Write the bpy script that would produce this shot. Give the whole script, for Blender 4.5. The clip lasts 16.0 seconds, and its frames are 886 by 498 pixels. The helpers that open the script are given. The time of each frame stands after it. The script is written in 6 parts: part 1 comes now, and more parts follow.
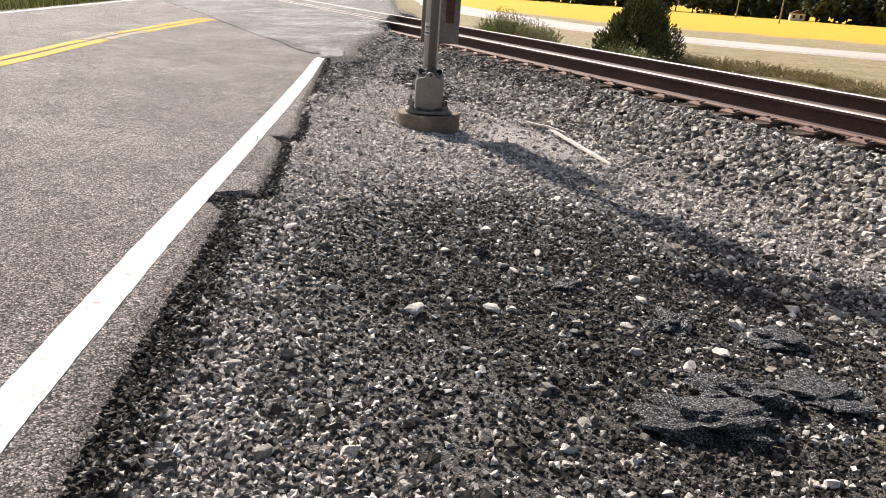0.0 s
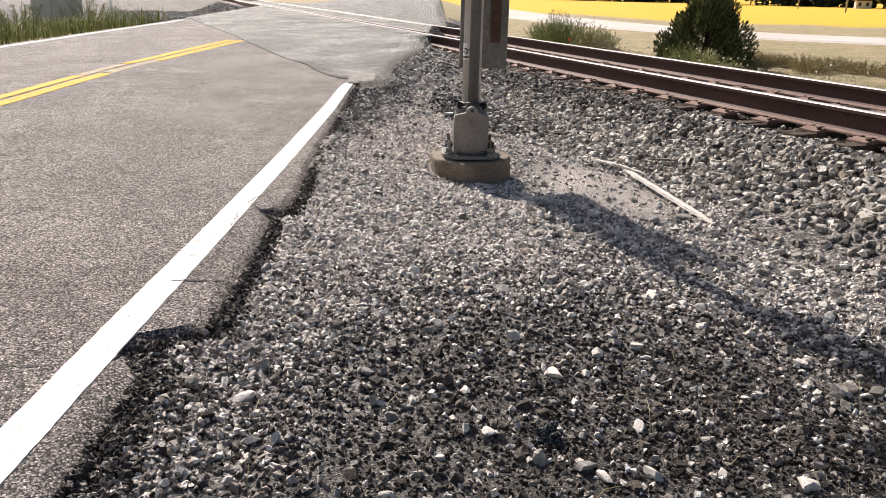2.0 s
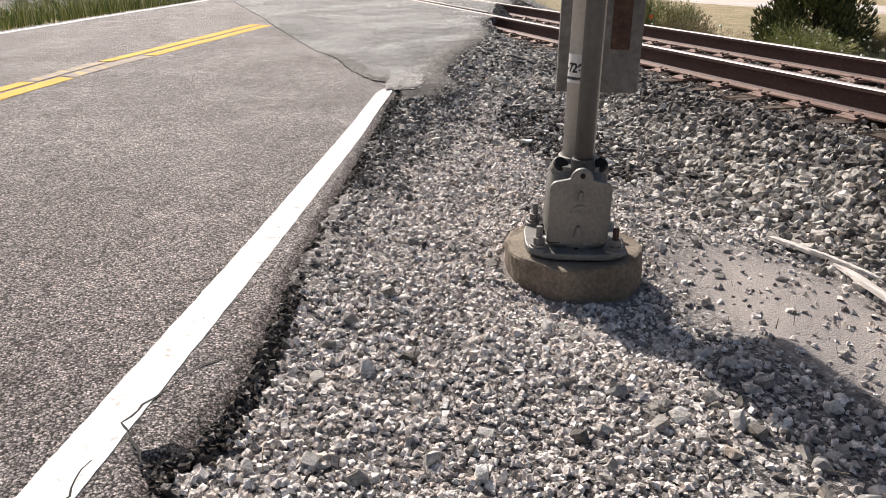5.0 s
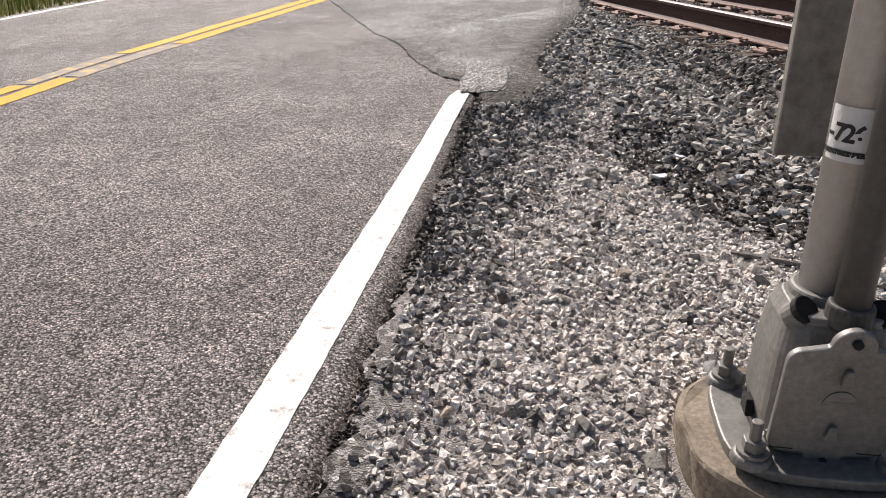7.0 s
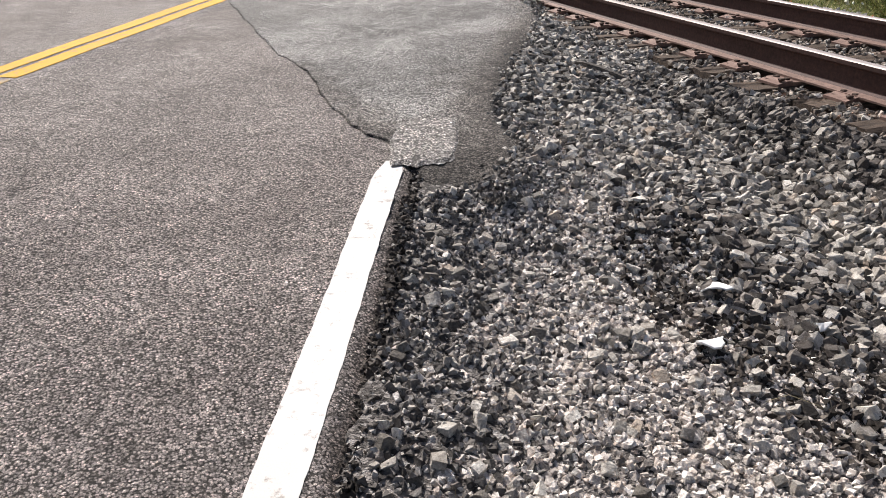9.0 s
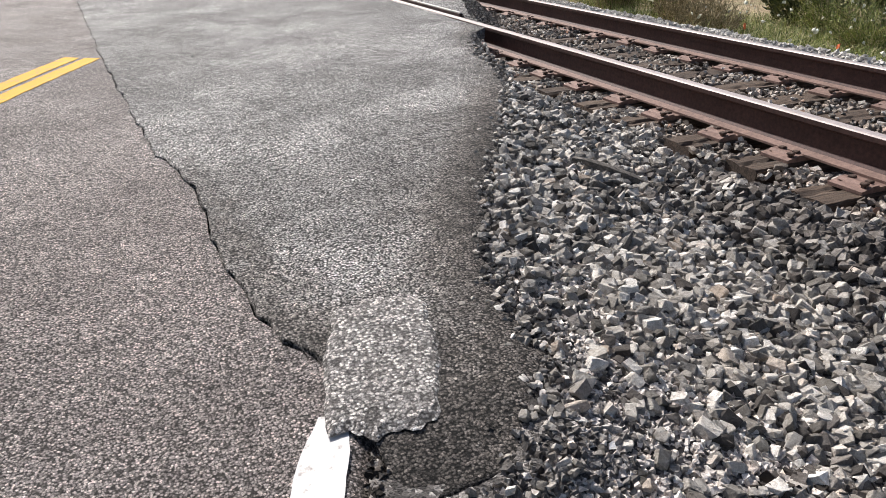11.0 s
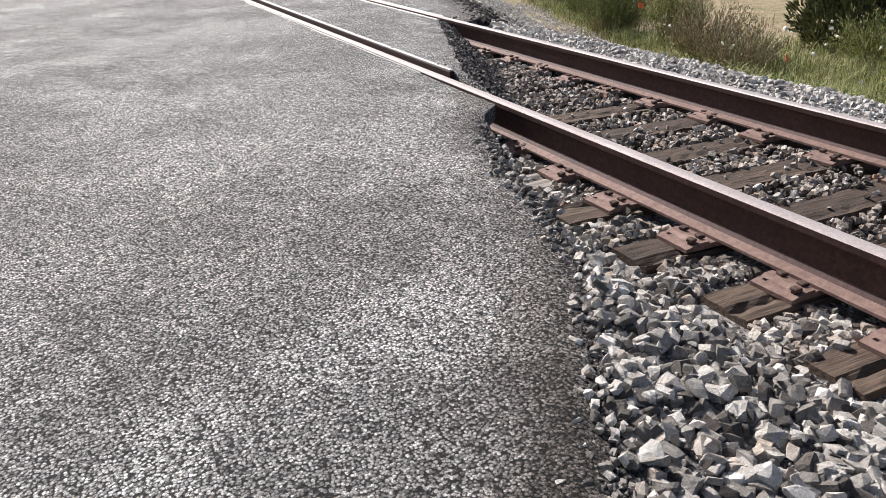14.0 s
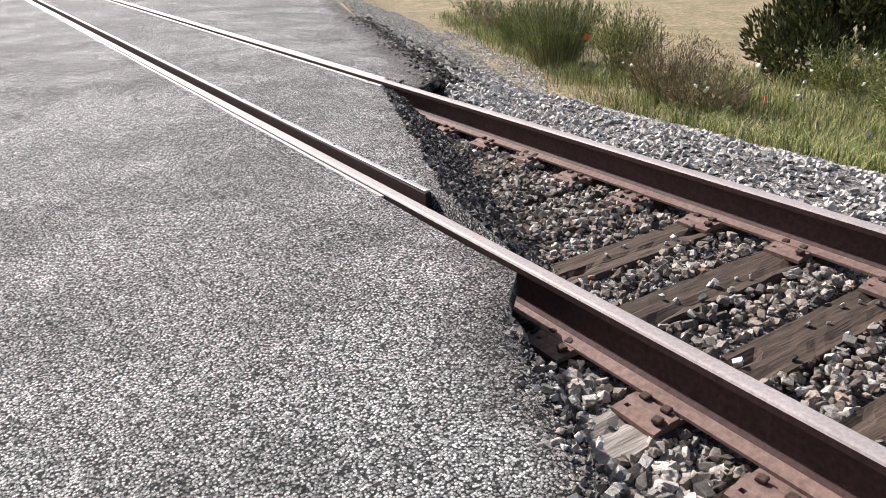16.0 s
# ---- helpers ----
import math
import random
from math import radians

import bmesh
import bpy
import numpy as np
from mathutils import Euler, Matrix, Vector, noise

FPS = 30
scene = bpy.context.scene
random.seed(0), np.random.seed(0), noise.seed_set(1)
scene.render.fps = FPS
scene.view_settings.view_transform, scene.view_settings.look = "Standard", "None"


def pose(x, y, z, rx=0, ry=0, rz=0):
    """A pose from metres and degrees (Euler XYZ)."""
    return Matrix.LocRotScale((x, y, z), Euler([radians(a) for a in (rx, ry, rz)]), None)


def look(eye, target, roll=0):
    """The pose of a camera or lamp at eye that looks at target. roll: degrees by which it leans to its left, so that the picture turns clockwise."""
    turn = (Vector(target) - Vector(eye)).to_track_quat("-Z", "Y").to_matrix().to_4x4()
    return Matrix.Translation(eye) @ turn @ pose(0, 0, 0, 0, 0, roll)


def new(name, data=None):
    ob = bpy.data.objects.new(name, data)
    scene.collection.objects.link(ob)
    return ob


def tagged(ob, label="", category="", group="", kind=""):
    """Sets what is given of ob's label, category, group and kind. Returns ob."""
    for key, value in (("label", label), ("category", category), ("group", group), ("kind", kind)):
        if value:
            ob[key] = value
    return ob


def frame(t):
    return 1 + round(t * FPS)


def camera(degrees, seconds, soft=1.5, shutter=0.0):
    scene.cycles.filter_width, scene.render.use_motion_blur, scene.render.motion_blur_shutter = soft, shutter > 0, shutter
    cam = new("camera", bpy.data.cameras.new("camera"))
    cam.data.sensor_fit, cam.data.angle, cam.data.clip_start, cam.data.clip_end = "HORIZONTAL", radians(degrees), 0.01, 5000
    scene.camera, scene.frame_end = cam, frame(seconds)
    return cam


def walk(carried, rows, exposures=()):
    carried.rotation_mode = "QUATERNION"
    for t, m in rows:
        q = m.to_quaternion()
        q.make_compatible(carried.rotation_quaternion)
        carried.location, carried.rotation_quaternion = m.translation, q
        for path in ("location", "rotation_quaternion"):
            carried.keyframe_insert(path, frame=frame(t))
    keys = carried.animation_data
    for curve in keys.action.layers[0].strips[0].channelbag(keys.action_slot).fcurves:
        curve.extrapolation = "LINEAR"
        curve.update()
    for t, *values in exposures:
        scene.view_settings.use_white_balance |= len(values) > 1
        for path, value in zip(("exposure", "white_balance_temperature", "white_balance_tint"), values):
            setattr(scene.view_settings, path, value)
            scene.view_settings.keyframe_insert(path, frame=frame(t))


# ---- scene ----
cam = camera(61.5, 16.0, 0.55)
PATH = [
    (0, (0.956, 0.625, 1.063), (1.798, 2.313, 0.400), 4.2),
    (0.5, (1.167, 1.067, 1.058), (1.975, 2.775, 0.402), 3.4),
    (1, (1.340, 1.494, 1.073), (2.105, 3.224, 0.424), 2.4),
    (1.5, (1.506, 1.811, 1.089), (2.235, 3.556, 0.439), 1.7),
    (2, (1.697, 2.081, 1.112), (2.404, 3.832, 0.454), 1.4),
    (2.5, (1.788, 2.460, 1.098), (2.471, 4.215, 0.424), 1.1),
    (3, (1.988, 2.856, 1.067), (2.664, 4.608, 0.379), 1.1),
    (3.5, (2.146, 3.247, 1.086), (2.803, 5.000, 0.381), 0.7),
    (3.7, (2.171, 3.393, 1.098), (2.824, 5.146, 0.390), 0.6),
    (5.8, (2.754, 5.170, 1.076), (3.213, 6.969, 0.333), 0.4),
    (6, (2.783, 5.312, 1.072), (3.216, 7.113, 0.319), 0.2),
    (6.5, (2.723, 5.701, 1.089), (3.117, 7.502, 0.314), -0.2),
    (7, (2.814, 6.056, 1.105), (3.199, 7.845, 0.298), -0.6),
    (7.5, (2.979, 6.512, 1.110), (3.371, 8.288, 0.277), -0.8),
    (8, (2.997, 6.989, 1.157), (3.421, 8.742, 0.292), -0.6),
    (8.5, (3.153, 7.348, 1.188), (3.630, 9.082, 0.313), -0.5),
    (9, (3.231, 7.737, 1.213), (3.778, 9.457, 0.351), -0.2),
    (9.5, (3.283, 8.168, 1.276), (3.909, 9.878, 0.449), 0.0),
    (10, (3.445, 8.601, 1.330), (4.137, 10.298, 0.530), -0.3),
    (10.2, (3.493, 8.783, 1.345), (4.195, 10.475, 0.542), -0.5),
    (12.3, (4.181, 10.680, 1.239), (4.931, 12.319, 0.373), -0.2),
    (12.5, (4.278, 10.869, 1.236), (5.034, 12.507, 0.374), -0.2),
    (13, (4.379, 11.336, 1.234), (5.145, 12.972, 0.375), -0.2),
    (13.5, (4.521, 11.772, 1.290), (5.306, 13.407, 0.448), -0.1),
    (14, (4.736, 12.196, 1.348), (5.535, 13.834, 0.524), -0.8),
    (14.5, (4.805, 12.676, 1.398), (5.651, 14.296, 0.586), -1.1),
    (15, (5.015, 13.092, 1.429), (5.923, 14.678, 0.616), -1.3),
    (15.5, (5.206, 13.522, 1.468), (6.160, 15.087, 0.668), -1.8),
    (16, (5.322, 13.987, 1.573), (6.302, 15.536, 0.773), -1.9),
]
walk(cam, [(t, look(eye, target, roll)) for t, eye, target, roll in PATH], [(0, 0.44, 6600, 12), (3.5, 0.36, 6550, 12), (7, 0.28, 6450, 13), (9, 0.22, 6400, 12), (10.2, 0.24, 6300, 11), (12.3, 0.40, 6180, 11), (14, 0.36, 6180, 12), (16, 0.42, 6180, 13)])

# ---- light ----
SUN_EL, SUN_AZ = radians(37), radians(-7)
world = bpy.data.worlds.new("sky")
scene.world = world
world.use_nodes = True
_n = world.node_tree.nodes
_sky = _n.new("ShaderNodeTexSky")
_sky.sky_type, _sky.sun_disc, _sky.sun_elevation, _sky.sun_rotation = "NISHITA", False, SUN_EL, SUN_AZ
_sky.dust_density, _sky.ozone_density = 3.5, 0.6
world.node_tree.links.new(_sky.outputs[0], _n["Background"].inputs[0])
_n["Background"].inputs[1].default_value = 0.07
sun = new("sun", bpy.data.lights.new("sun", "SUN"))
sun.data.energy, sun.data.angle, sun.data.color = 5.1, radians(1.2), (1.0, 0.95, 0.88)
sun.matrix_world = look((0, 0, 0), (-math.sin(SUN_AZ) * math.cos(SUN_EL), -math.cos(SUN_AZ) * math.cos(SUN_EL), -math.sin(SUN_EL)))


# ---- materials ----
def mat(name, rough=0.9, metal=0.0):
    m = bpy.data.materials.new(name)
    m.use_nodes = True
    b = m.node_tree.nodes["Principled BSDF"]
    b.inputs["Roughness"].default_value, b.inputs["Metallic"].default_value = rough, metal
    return m, m.node_tree.nodes, m.node_tree.links, b


def noise_node(n, l, scale, detail=6, rough=0.6, coord=None, dist=0.0):
    t = n.new("ShaderNodeTexNoise")
    t.inputs["Scale"].default_value, t.inputs["Detail"].default_value, t.inputs["Roughness"].default_value = scale, detail, rough
    t.inputs["Distortion"].default_value = dist
    l.new(coord, t.inputs["Vector"])
    return t


def ramp(n, l, src, stops):
    r = n.new("ShaderNodeValToRGB")
    e = r.color_ramp.elements
    while len(e) < len(stops):
        e.new(0.5)
    for k, (p, c) in zip(e, stops):
        k.position, k.color = p, (*c, 1)
    l.new(src, r.inputs[0])
    return r


def mix(n, l, kind, fac, a, b):
    x = n.new("ShaderNodeMix")
    x.data_type, x.blend_type = "RGBA", kind
    for v, s in ((fac, x.inputs[0]), (a, x.inputs[6]), (b, x.inputs[7])):
        if isinstance(v, (int, float)):
            s.default_value = v
        elif isinstance(v, tuple):
            s.default_value = (*v, 1)
        else:
            l.new(v, s)
    return x.outputs[2]


def bump(n, l, b, src, strength, dist):
    k = n.new("ShaderNodeBump")
    k.inputs["Strength"].default_value, k.inputs["Distance"].default_value = strength, dist
    l.new(src, k.inputs["Height"])
    l.new(k.outputs[0], b.inputs["Normal"])


def pos(n):
    return n.new("ShaderNodeNewGeometry").outputs["Position"]


def two_scale(name, dark, light, fine, coarse, tint=0.35, rough=0.9, metal=0.0, relief=0.5, depth=0.004, stain=(0.55, 0.53, 0.5)):
    """A surface with grain at one scale and stains at another."""
    m, n, l, b = mat(name, rough, metal)
    p = pos(n)
    g = noise_node(n, l, fine, 5, 0.7, p)
    s = noise_node(n, l, coarse, 4, 0.6, p)
    c = ramp(n, l, g.outputs[0], [(0.32, dark), (0.68, light)])
    t = ramp(n, l, s.outputs[0], [(0.35, stain), (0.65, (1, 1, 1))])
    l.new(mix(n, l, "MULTIPLY", tint, c.outputs[0], t.outputs[0]), b.inputs["Base Color"])
    bump(n, l, b, g.outputs[0], relief, depth)
    return m


def asphalt(name, binder, stone_lo, stone_hi, fade, cell=95.0, streak=0.3, gap=0.62, dirt=False):
    """Worn asphalt: stones of many greys in a binder, with broad fading."""
    m, n, l, b = mat(name, 0.8)
    b.inputs["Specular IOR Level"].default_value = 0.25
    p = pos(n)
    w = noise_node(n, l, cell * 1.1, 2, 0.5, p)
    shift = n.new("ShaderNodeVectorMath")
    shift.operation = "MULTIPLY_ADD"
    shift.inputs[1].default_value = (0.0045, 0.0045, 0.0045)
    l.new(w.outputs["Color"], shift.inputs[0])
    l.new(p, shift.inputs[2])

    def cells(scale):
        v = n.new("ShaderNodeTexVoronoi")
        v.inputs["Scale"].default_value = scale
        l.new(shift.outputs[0], v.inputs["Vector"])
        k = n.new("ShaderNodeSeparateColor")
        l.new(v.outputs["Color"], k.inputs[0])
        return v, k

    v, sep = cells(cell)
    v2, sep2 = cells(cell * 0.47)
    v3, sep3 = cells(cell * 2.1)
    mid = tuple(0.72 * a + 0.28 * c for a, c in zip(stone_lo, stone_hi))
    stone = ramp(n, l, sep.outputs[0], [(0.0, tuple(0.6 * a for a in stone_lo)), (0.22, stone_lo), (0.5, mid), (0.8, tuple(0.4 * a + 0.6 * c for a, c in zip(stone_lo, stone_hi))), (1.0, stone_hi)])
    edge = ramp(n, l, v.outputs["Distance"], [(gap * 0.68, (0, 0, 0)), (gap * 1.08, (1, 1, 1))])
    c = mix(n, l, "MIX", edge.outputs[0], stone.outputs[0], binder)
    # larger stones that stand out here and there, and fine grit between them
    c = mix(n, l, "MULTIPLY", 0.55, c, ramp(n, l, sep2.outputs[1], [(0.0, (0.38, 0.38, 0.38)), (0.25, (0.9, 0.9, 0.9)), (0.6, (1.15, 1.15, 1.15)), (1.0, (1.35, 1.34, 1.32))]).outputs[0])
    c = mix(n, l, "MULTIPLY", 0.6, c, ramp(n, l, sep3.outputs[2], [(0.0, (0.45, 0.45, 0.45)), (0.5, (1.15, 1.15, 1.15)), (1.0, (1.6, 1.6, 1.6))]).outputs[0])
    grit = noise_node(n, l, cell * 1.5, 4, 0.75, p)
    c = mix(n, l, "MULTIPLY", 0.85, c, ramp(n, l, grit.outputs[0], [(0.35, (0.24, 0.236, 0.232)), (0.5, (1.08, 1.08, 1.08)), (0.64, (2.0, 1.99, 1.97))]).outputs[0])
    big = noise_node(n, l, 0.9, 7, 0.7, p, 0.15)
    c = mix(n, l, "MULTIPLY", streak, c, ramp(n, l, big.outputs[0], [(0.36, fade), (0.47, tuple(0.5 * q + 0.45 for q in fade)), (0.6, (1.2, 1.2, 1.2))]).outputs[0])
    rim = n.new("ShaderNodeAttribute")
    rim.attribute_name = "rim"
    torn = noise_node(n, l, 5.0, 6, 0.7, p, 0.4)
    add = n.new("ShaderNodeMath")
    add.operation = "MULTIPLY_ADD"
    add.inputs[1].default_value = 0.7
    l.new(torn.outputs[0], add.inputs[0])
    l.new(rim.outputs["Fac"], add.inputs[2])
    c = mix(n, l, "MULTIPLY", 1.0, c, ramp(n, l, add.outputs[0], [(0.0, (1, 1, 1)), (0.5, (1, 1, 1)), (0.75, (0.62, 0.59, 0.57)), (1.0, (0.32, 0.29, 0.27))]).outputs[0]) if dirt else c
    small = noise_node(n, l, 7.0, 6, 0.7, p, 0.3)
    c = mix(n, l, "MULTIPLY", 0.38, c, ramp(n, l, small.outputs[0], [(0.36, (0.5, 0.49, 0.48)), (0.63, (1.2, 1.2, 1.2))]).outputs[0])
    l.new(c, b.inputs["Base Color"])
    lumps = n.new("ShaderNodeMath")
    lumps.operation = "MULTIPLY_ADD"
    lumps.inputs[1].default_value = -1.6
    l.new(grit.outputs[0], lumps.inputs[0])
    l.new(v.outputs["Distance"], lumps.inputs[2])
    bump(n, l, b, lumps.outputs[0], 0.9, -0.008)
    return m


def stones_mat(name, tones, rough=0.88):
    """Crushed stone: each piece its own tone, with grain, pits and dusty faces."""
    m, n, l, b = mat(name, rough)
    b.inputs["Specular IOR Level"].default_value = 0.3
    g = n.new("ShaderNodeNewGeometry")
    c = ramp(n, l, g.outputs["Random Per Island"], tones)
    f = noise_node(n, l, 170, 6, 0.75, g.outputs["Position"])
    w = noise_node(n, l, 38, 4, 0.65, g.outputs["Position"], 0.5)
    k = mix(n, l, "MULTIPLY", 0.75, c.outputs[0], ramp(n, l, f.outputs[0], [(0.3, (0.55, 0.54, 0.53)), (0.7, (1.55, 1.55, 1.55))]).outputs[0])
    k = mix(n, l, "MULTIPLY", 0.6, k, ramp(n, l, w.outputs[0], [(0.38, (0.68, 0.63, 0.58)), (0.6, (1.25, 1.25, 1.25))]).outputs[0])
    l.new(k, b.inputs["Base Color"])
    both = n.new("ShaderNodeMath")
    both.operation = "MULTIPLY_ADD"
    both.inputs[1].default_value = 2.2
    l.new(w.outputs[0], both.inputs[0])
    l.new(f.outputs[0], both.inputs[2])
    bump(n, l, b, both.outputs[0], 0.8, 0.006)
    return m


def paint(name, colour, worn, amount, scale=14.0):
    m, n, l, b = mat(name, 0.8)
    b.inputs["Specular IOR Level"].default_value = 0.2
    p = pos(n)
    a = noise_node(n, l, scale, 8, 0.75, p)
    f = noise_node(n, l, 160, 3, 0.6, p)
    big = noise_node(n, l, 1.7, 3, 0.5, p)
    c = mix(n, l, "MIX", ramp(n, l, a.outputs[0], [(amount, (1, 1, 1)), (amount + 0.1, (0, 0, 0))]).outputs[0], colour, worn)
    c = mix(n, l, "MULTIPLY", 0.25, c, ramp(n, l, big.outputs[0], [(0.4, (0.75, 0.68, 0.6)), (0.6, (1, 1, 1))]).outputs[0])
    l.new(c, b.inputs["Base Color"])
    bump(n, l, b, f.outputs[0], 0.4, 0.003)
    return m


def wood(name, dark, light, axis=0):
    m, n, l, b = mat(name, 0.88)
    tc = n.new("ShaderNodeTexCoord")
    mp = n.new("ShaderNodeMapping")
    sc = [75.0, 75.0, 75.0]
    sc[axis] = 4.0
    mp.inputs["Scale"].default_value = sc
    l.new(tc.outputs["Object"], mp.inputs[0])
    info = n.new("ShaderNodeObjectInfo")
    add = n.new("ShaderNodeVectorMath")
    mul = n.new("ShaderNodeVectorMath")
    mul.operation = "SCALE"
    mul.inputs[0].default_value = (37, 19, 53)
    l.new(info.outputs["Random"], mul.inputs["Scale"])
    l.new(mp.outputs[0], add.inputs[0])
    l.new(mul.outputs[0], add.inputs[1])
    g = noise_node(n, l, 1.0, 6, 0.65, add.outputs[0], 0.3)
    c = ramp(n, l, g.outputs[0], [(0.3, dark), (0.52, tuple((a + q) / 2 for a, q in zip(dark, light))), (0.72, light)])
    tone = ramp(n, l, info.outputs["Random"], [(0, (0.65, 0.6, 0.58)), (1, (1.15, 1.1, 1.05))])
    l.new(mix(n, l, "MULTIPLY", 0.8, c.outputs[0], tone.outputs[0]), b.inputs["Base Color"])
    bump(n, l, b, g.outputs[0], 0.9, 0.008)
    return m


def leaf_mat(name, tones, trans=0.25):
    m, n, l, b = mat(name, 0.75)
    g = n.new("ShaderNodeNewGeometry")
    c = ramp(n, l, g.outputs["Random Per Island"], tones)
    l.new(c.outputs[0], b.inputs["Base Color"])
    b.inputs["Transmission Weight"].default_value = 0.0
    return m


M_ROAD = asphalt("worn road asphalt", (0.05, 0.044, 0.041), (0.25, 0.222, 0.212), (0.71, 0.627, 0.597), (0.62, 0.60, 0.59), 118.0, 0.55, 0.64, True)
M_APRON = asphalt("crossing asphalt", (0.032, 0.031, 0.0305), (0.30, 0.290, 0.282), (0.88, 0.853, 0.83), (0.36, 0.355, 0.35), 104.0, 0.62, 0.62, True)
M_PATCH = asphalt("pale asphalt patch", (0.12, 0.11, 0.105), (0.26, 0.245, 0.235), (0.85, 0.80, 0.76), (0.85, 0.85, 0.85), 80.0)
M_WHITE = paint("white road paint", (0.84, 0.81, 0.79), (0.40, 0.36, 0.335), 0.335)
M_YELLOW = paint("yellow road paint", (0.74, 0.40, 0.018), (0.42, 0.27, 0.10), 0.36)
M_YELLOW_WORN = paint("worn yellow road paint", (0.58, 0.40, 0.16), (0.31, 0.262, 0.225), 0.50, 9.0)
M_CRACK = two_scale("cracked tar", (0.012, 0.011, 0.010), (0.05, 0.045, 0.042), 60, 6)
M_BALLAST = stones_mat("crushed ballast stone", [(0.0, (0.081, 0.073, 0.065)), (0.2, (0.216, 0.201, 0.180)), (0.5, (0.396, 0.370, 0.336)), (0.75, (0.558, 0.526, 0.482)), (0.9, (0.720, 0.686, 0.639)), (0.94, (0.414, 0.338, 0.270)), (1.0, (0.810, 0.792, 0.756))])
M_GRAVEL_DULL = stones_mat("dirty fine gravel", [(0.0, (0.075, 0.066, 0.059)), (0.35, (0.213, 0.190, 0.173)), (0.65, (0.450, 0.410, 0.375)), (0.9, (0.775, 0.719, 0.669)), (1.0, (0.920, 0.920, 0.920))])
M_GRAVEL = stones_mat("shoulder gravel", [(0.0, (0.16, 0.143, 0.131)), (0.2, (0.44, 0.402, 0.373)), (0.5, (0.76, 0.702, 0.655)), (0.8, (0.92, 0.865, 0.815)), (0.93, (0.66, 0.56, 0.49)), (1.0, (0.94, 0.92, 0.90))])
M_BALLAST_PALE = stones_mat("pale fresh ballast stone", [(0.0, (0.330, 0.313, 0.292)), (0.3, (0.569, 0.542, 0.506)), (0.7, (0.725, 0.693, 0.646)), (1.0, (0.808, 0.778, 0.733))])
M_BALLAST_DIRTY = stones_mat("dirty brown ballast stone", [(0.0, (0.036, 0.032, 0.029)), (0.35, (0.096, 0.084, 0.076)), (0.7, (0.192, 0.172, 0.156)), (0.92, (0.320, 0.296, 0.272)), (1.0, (0.496, 0.472, 0.440))])
M_CRIB = stones_mat("brown crib ballast", [(0.0, (0.06, 0.049, 0.041)), (0.35, (0.19, 0.158, 0.132)), (0.7, (0.36, 0.308, 0.262)), (0.93, (0.60, 0.535, 0.47)), (1.0, (0.36, 0.20, 0.125))])
M_FINES = stones_mat("grey packed fines", [(0.0, (0.060, 0.054, 0.051)), (0.5, (0.178, 0.167, 0.157)), (0.85, (0.348, 0.329, 0.309)), (1.0, (0.595, 0.561, 0.535))])
M_DARKSTONE = stones_mat("broken asphalt crumbs", [(0.0, (0.021, 0.017, 0.014)), (0.55, (0.069, 0.057, 0.049)), (0.85, (0.163, 0.143, 0.125)), (1.0, (0.500, 0.463, 0.425))])
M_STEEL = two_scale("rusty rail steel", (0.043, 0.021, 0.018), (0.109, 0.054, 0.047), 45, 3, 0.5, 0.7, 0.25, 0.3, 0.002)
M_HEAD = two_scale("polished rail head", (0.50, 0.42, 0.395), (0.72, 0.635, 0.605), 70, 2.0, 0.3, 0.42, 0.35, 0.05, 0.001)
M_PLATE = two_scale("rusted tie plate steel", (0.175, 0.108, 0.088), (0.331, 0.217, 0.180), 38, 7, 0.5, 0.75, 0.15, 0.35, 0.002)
M_SPIKE = two_scale("dark rusted spike", (0.05, 0.03, 0.024), (0.13, 0.08, 0.06), 90, 9, 0.4, 0.75, 0.2)
M_TIE = wood("weathered tie timber", (0.021, 0.014, 0.010), (0.164, 0.115, 0.082))
M_PALETIE = wood("bleached tie timber", (0.18, 0.16, 0.14), (0.62, 0.58, 0.53))
M_CAST = two_scale("weathered aluminium casting", (0.17, 0.163, 0.152), (0.27, 0.258, 0.242), 55, 5, 0.5, 0.55, 0.35, 0.25, 0.001)
M_PIPE = two_scale("grey painted mast pipe", (0.496, 0.478, 0.454), (0.614, 0.596, 0.572), 40, 4, 0.35, 0.5, 0.3, 0.12, 0.001)
M_CONDUIT = two_scale("dark grey conduit paint", (0.095, 0.093, 0.092), (0.14, 0.137, 0.135), 40, 4, 0.4, 0.5, 0.3, 0.12, 0.001)
M_DARK_CAST = two_scale("dark greasy casting", (0.05, 0.047, 0.044), (0.11, 0.104, 0.098), 55, 6, 0.4, 0.6, 0.3, 0.2, 0.001)
M_DARK = two_scale("dark opening", (0.008, 0.008, 0.008), (0.025, 0.022, 0.02), 50, 5)
M_RUST = two_scale("rust brown recess", (0.05, 0.028, 0.02), (0.14, 0.075, 0.05), 35, 6, 0.5)
M_COUNTER = two_scale("grey counterweight paint", (0.13, 0.12, 0.108), (0.24, 0.225, 0.205), 22, 3.2, 0.6, 0.7, 0.1, 0.3, 0.002)
M_CONCRETE = two_scale("stained concrete", (0.158, 0.122, 0.086), (0.310, 0.257, 0.198), 60, 4.5, 0.7, 0.9, 0, 0.6, 0.004, (0.330, 0.290, 0.238))
M_LABEL = two_scale("white sticker", (0.74, 0.73, 0.71), (0.82, 0.81, 0.79), 60, 6, 0.2, 0.6)
M_INK = two_scale("black print", (0.015, 0.015, 0.016), (0.03, 0.03, 0.03), 60, 6, 0.2, 0.6)
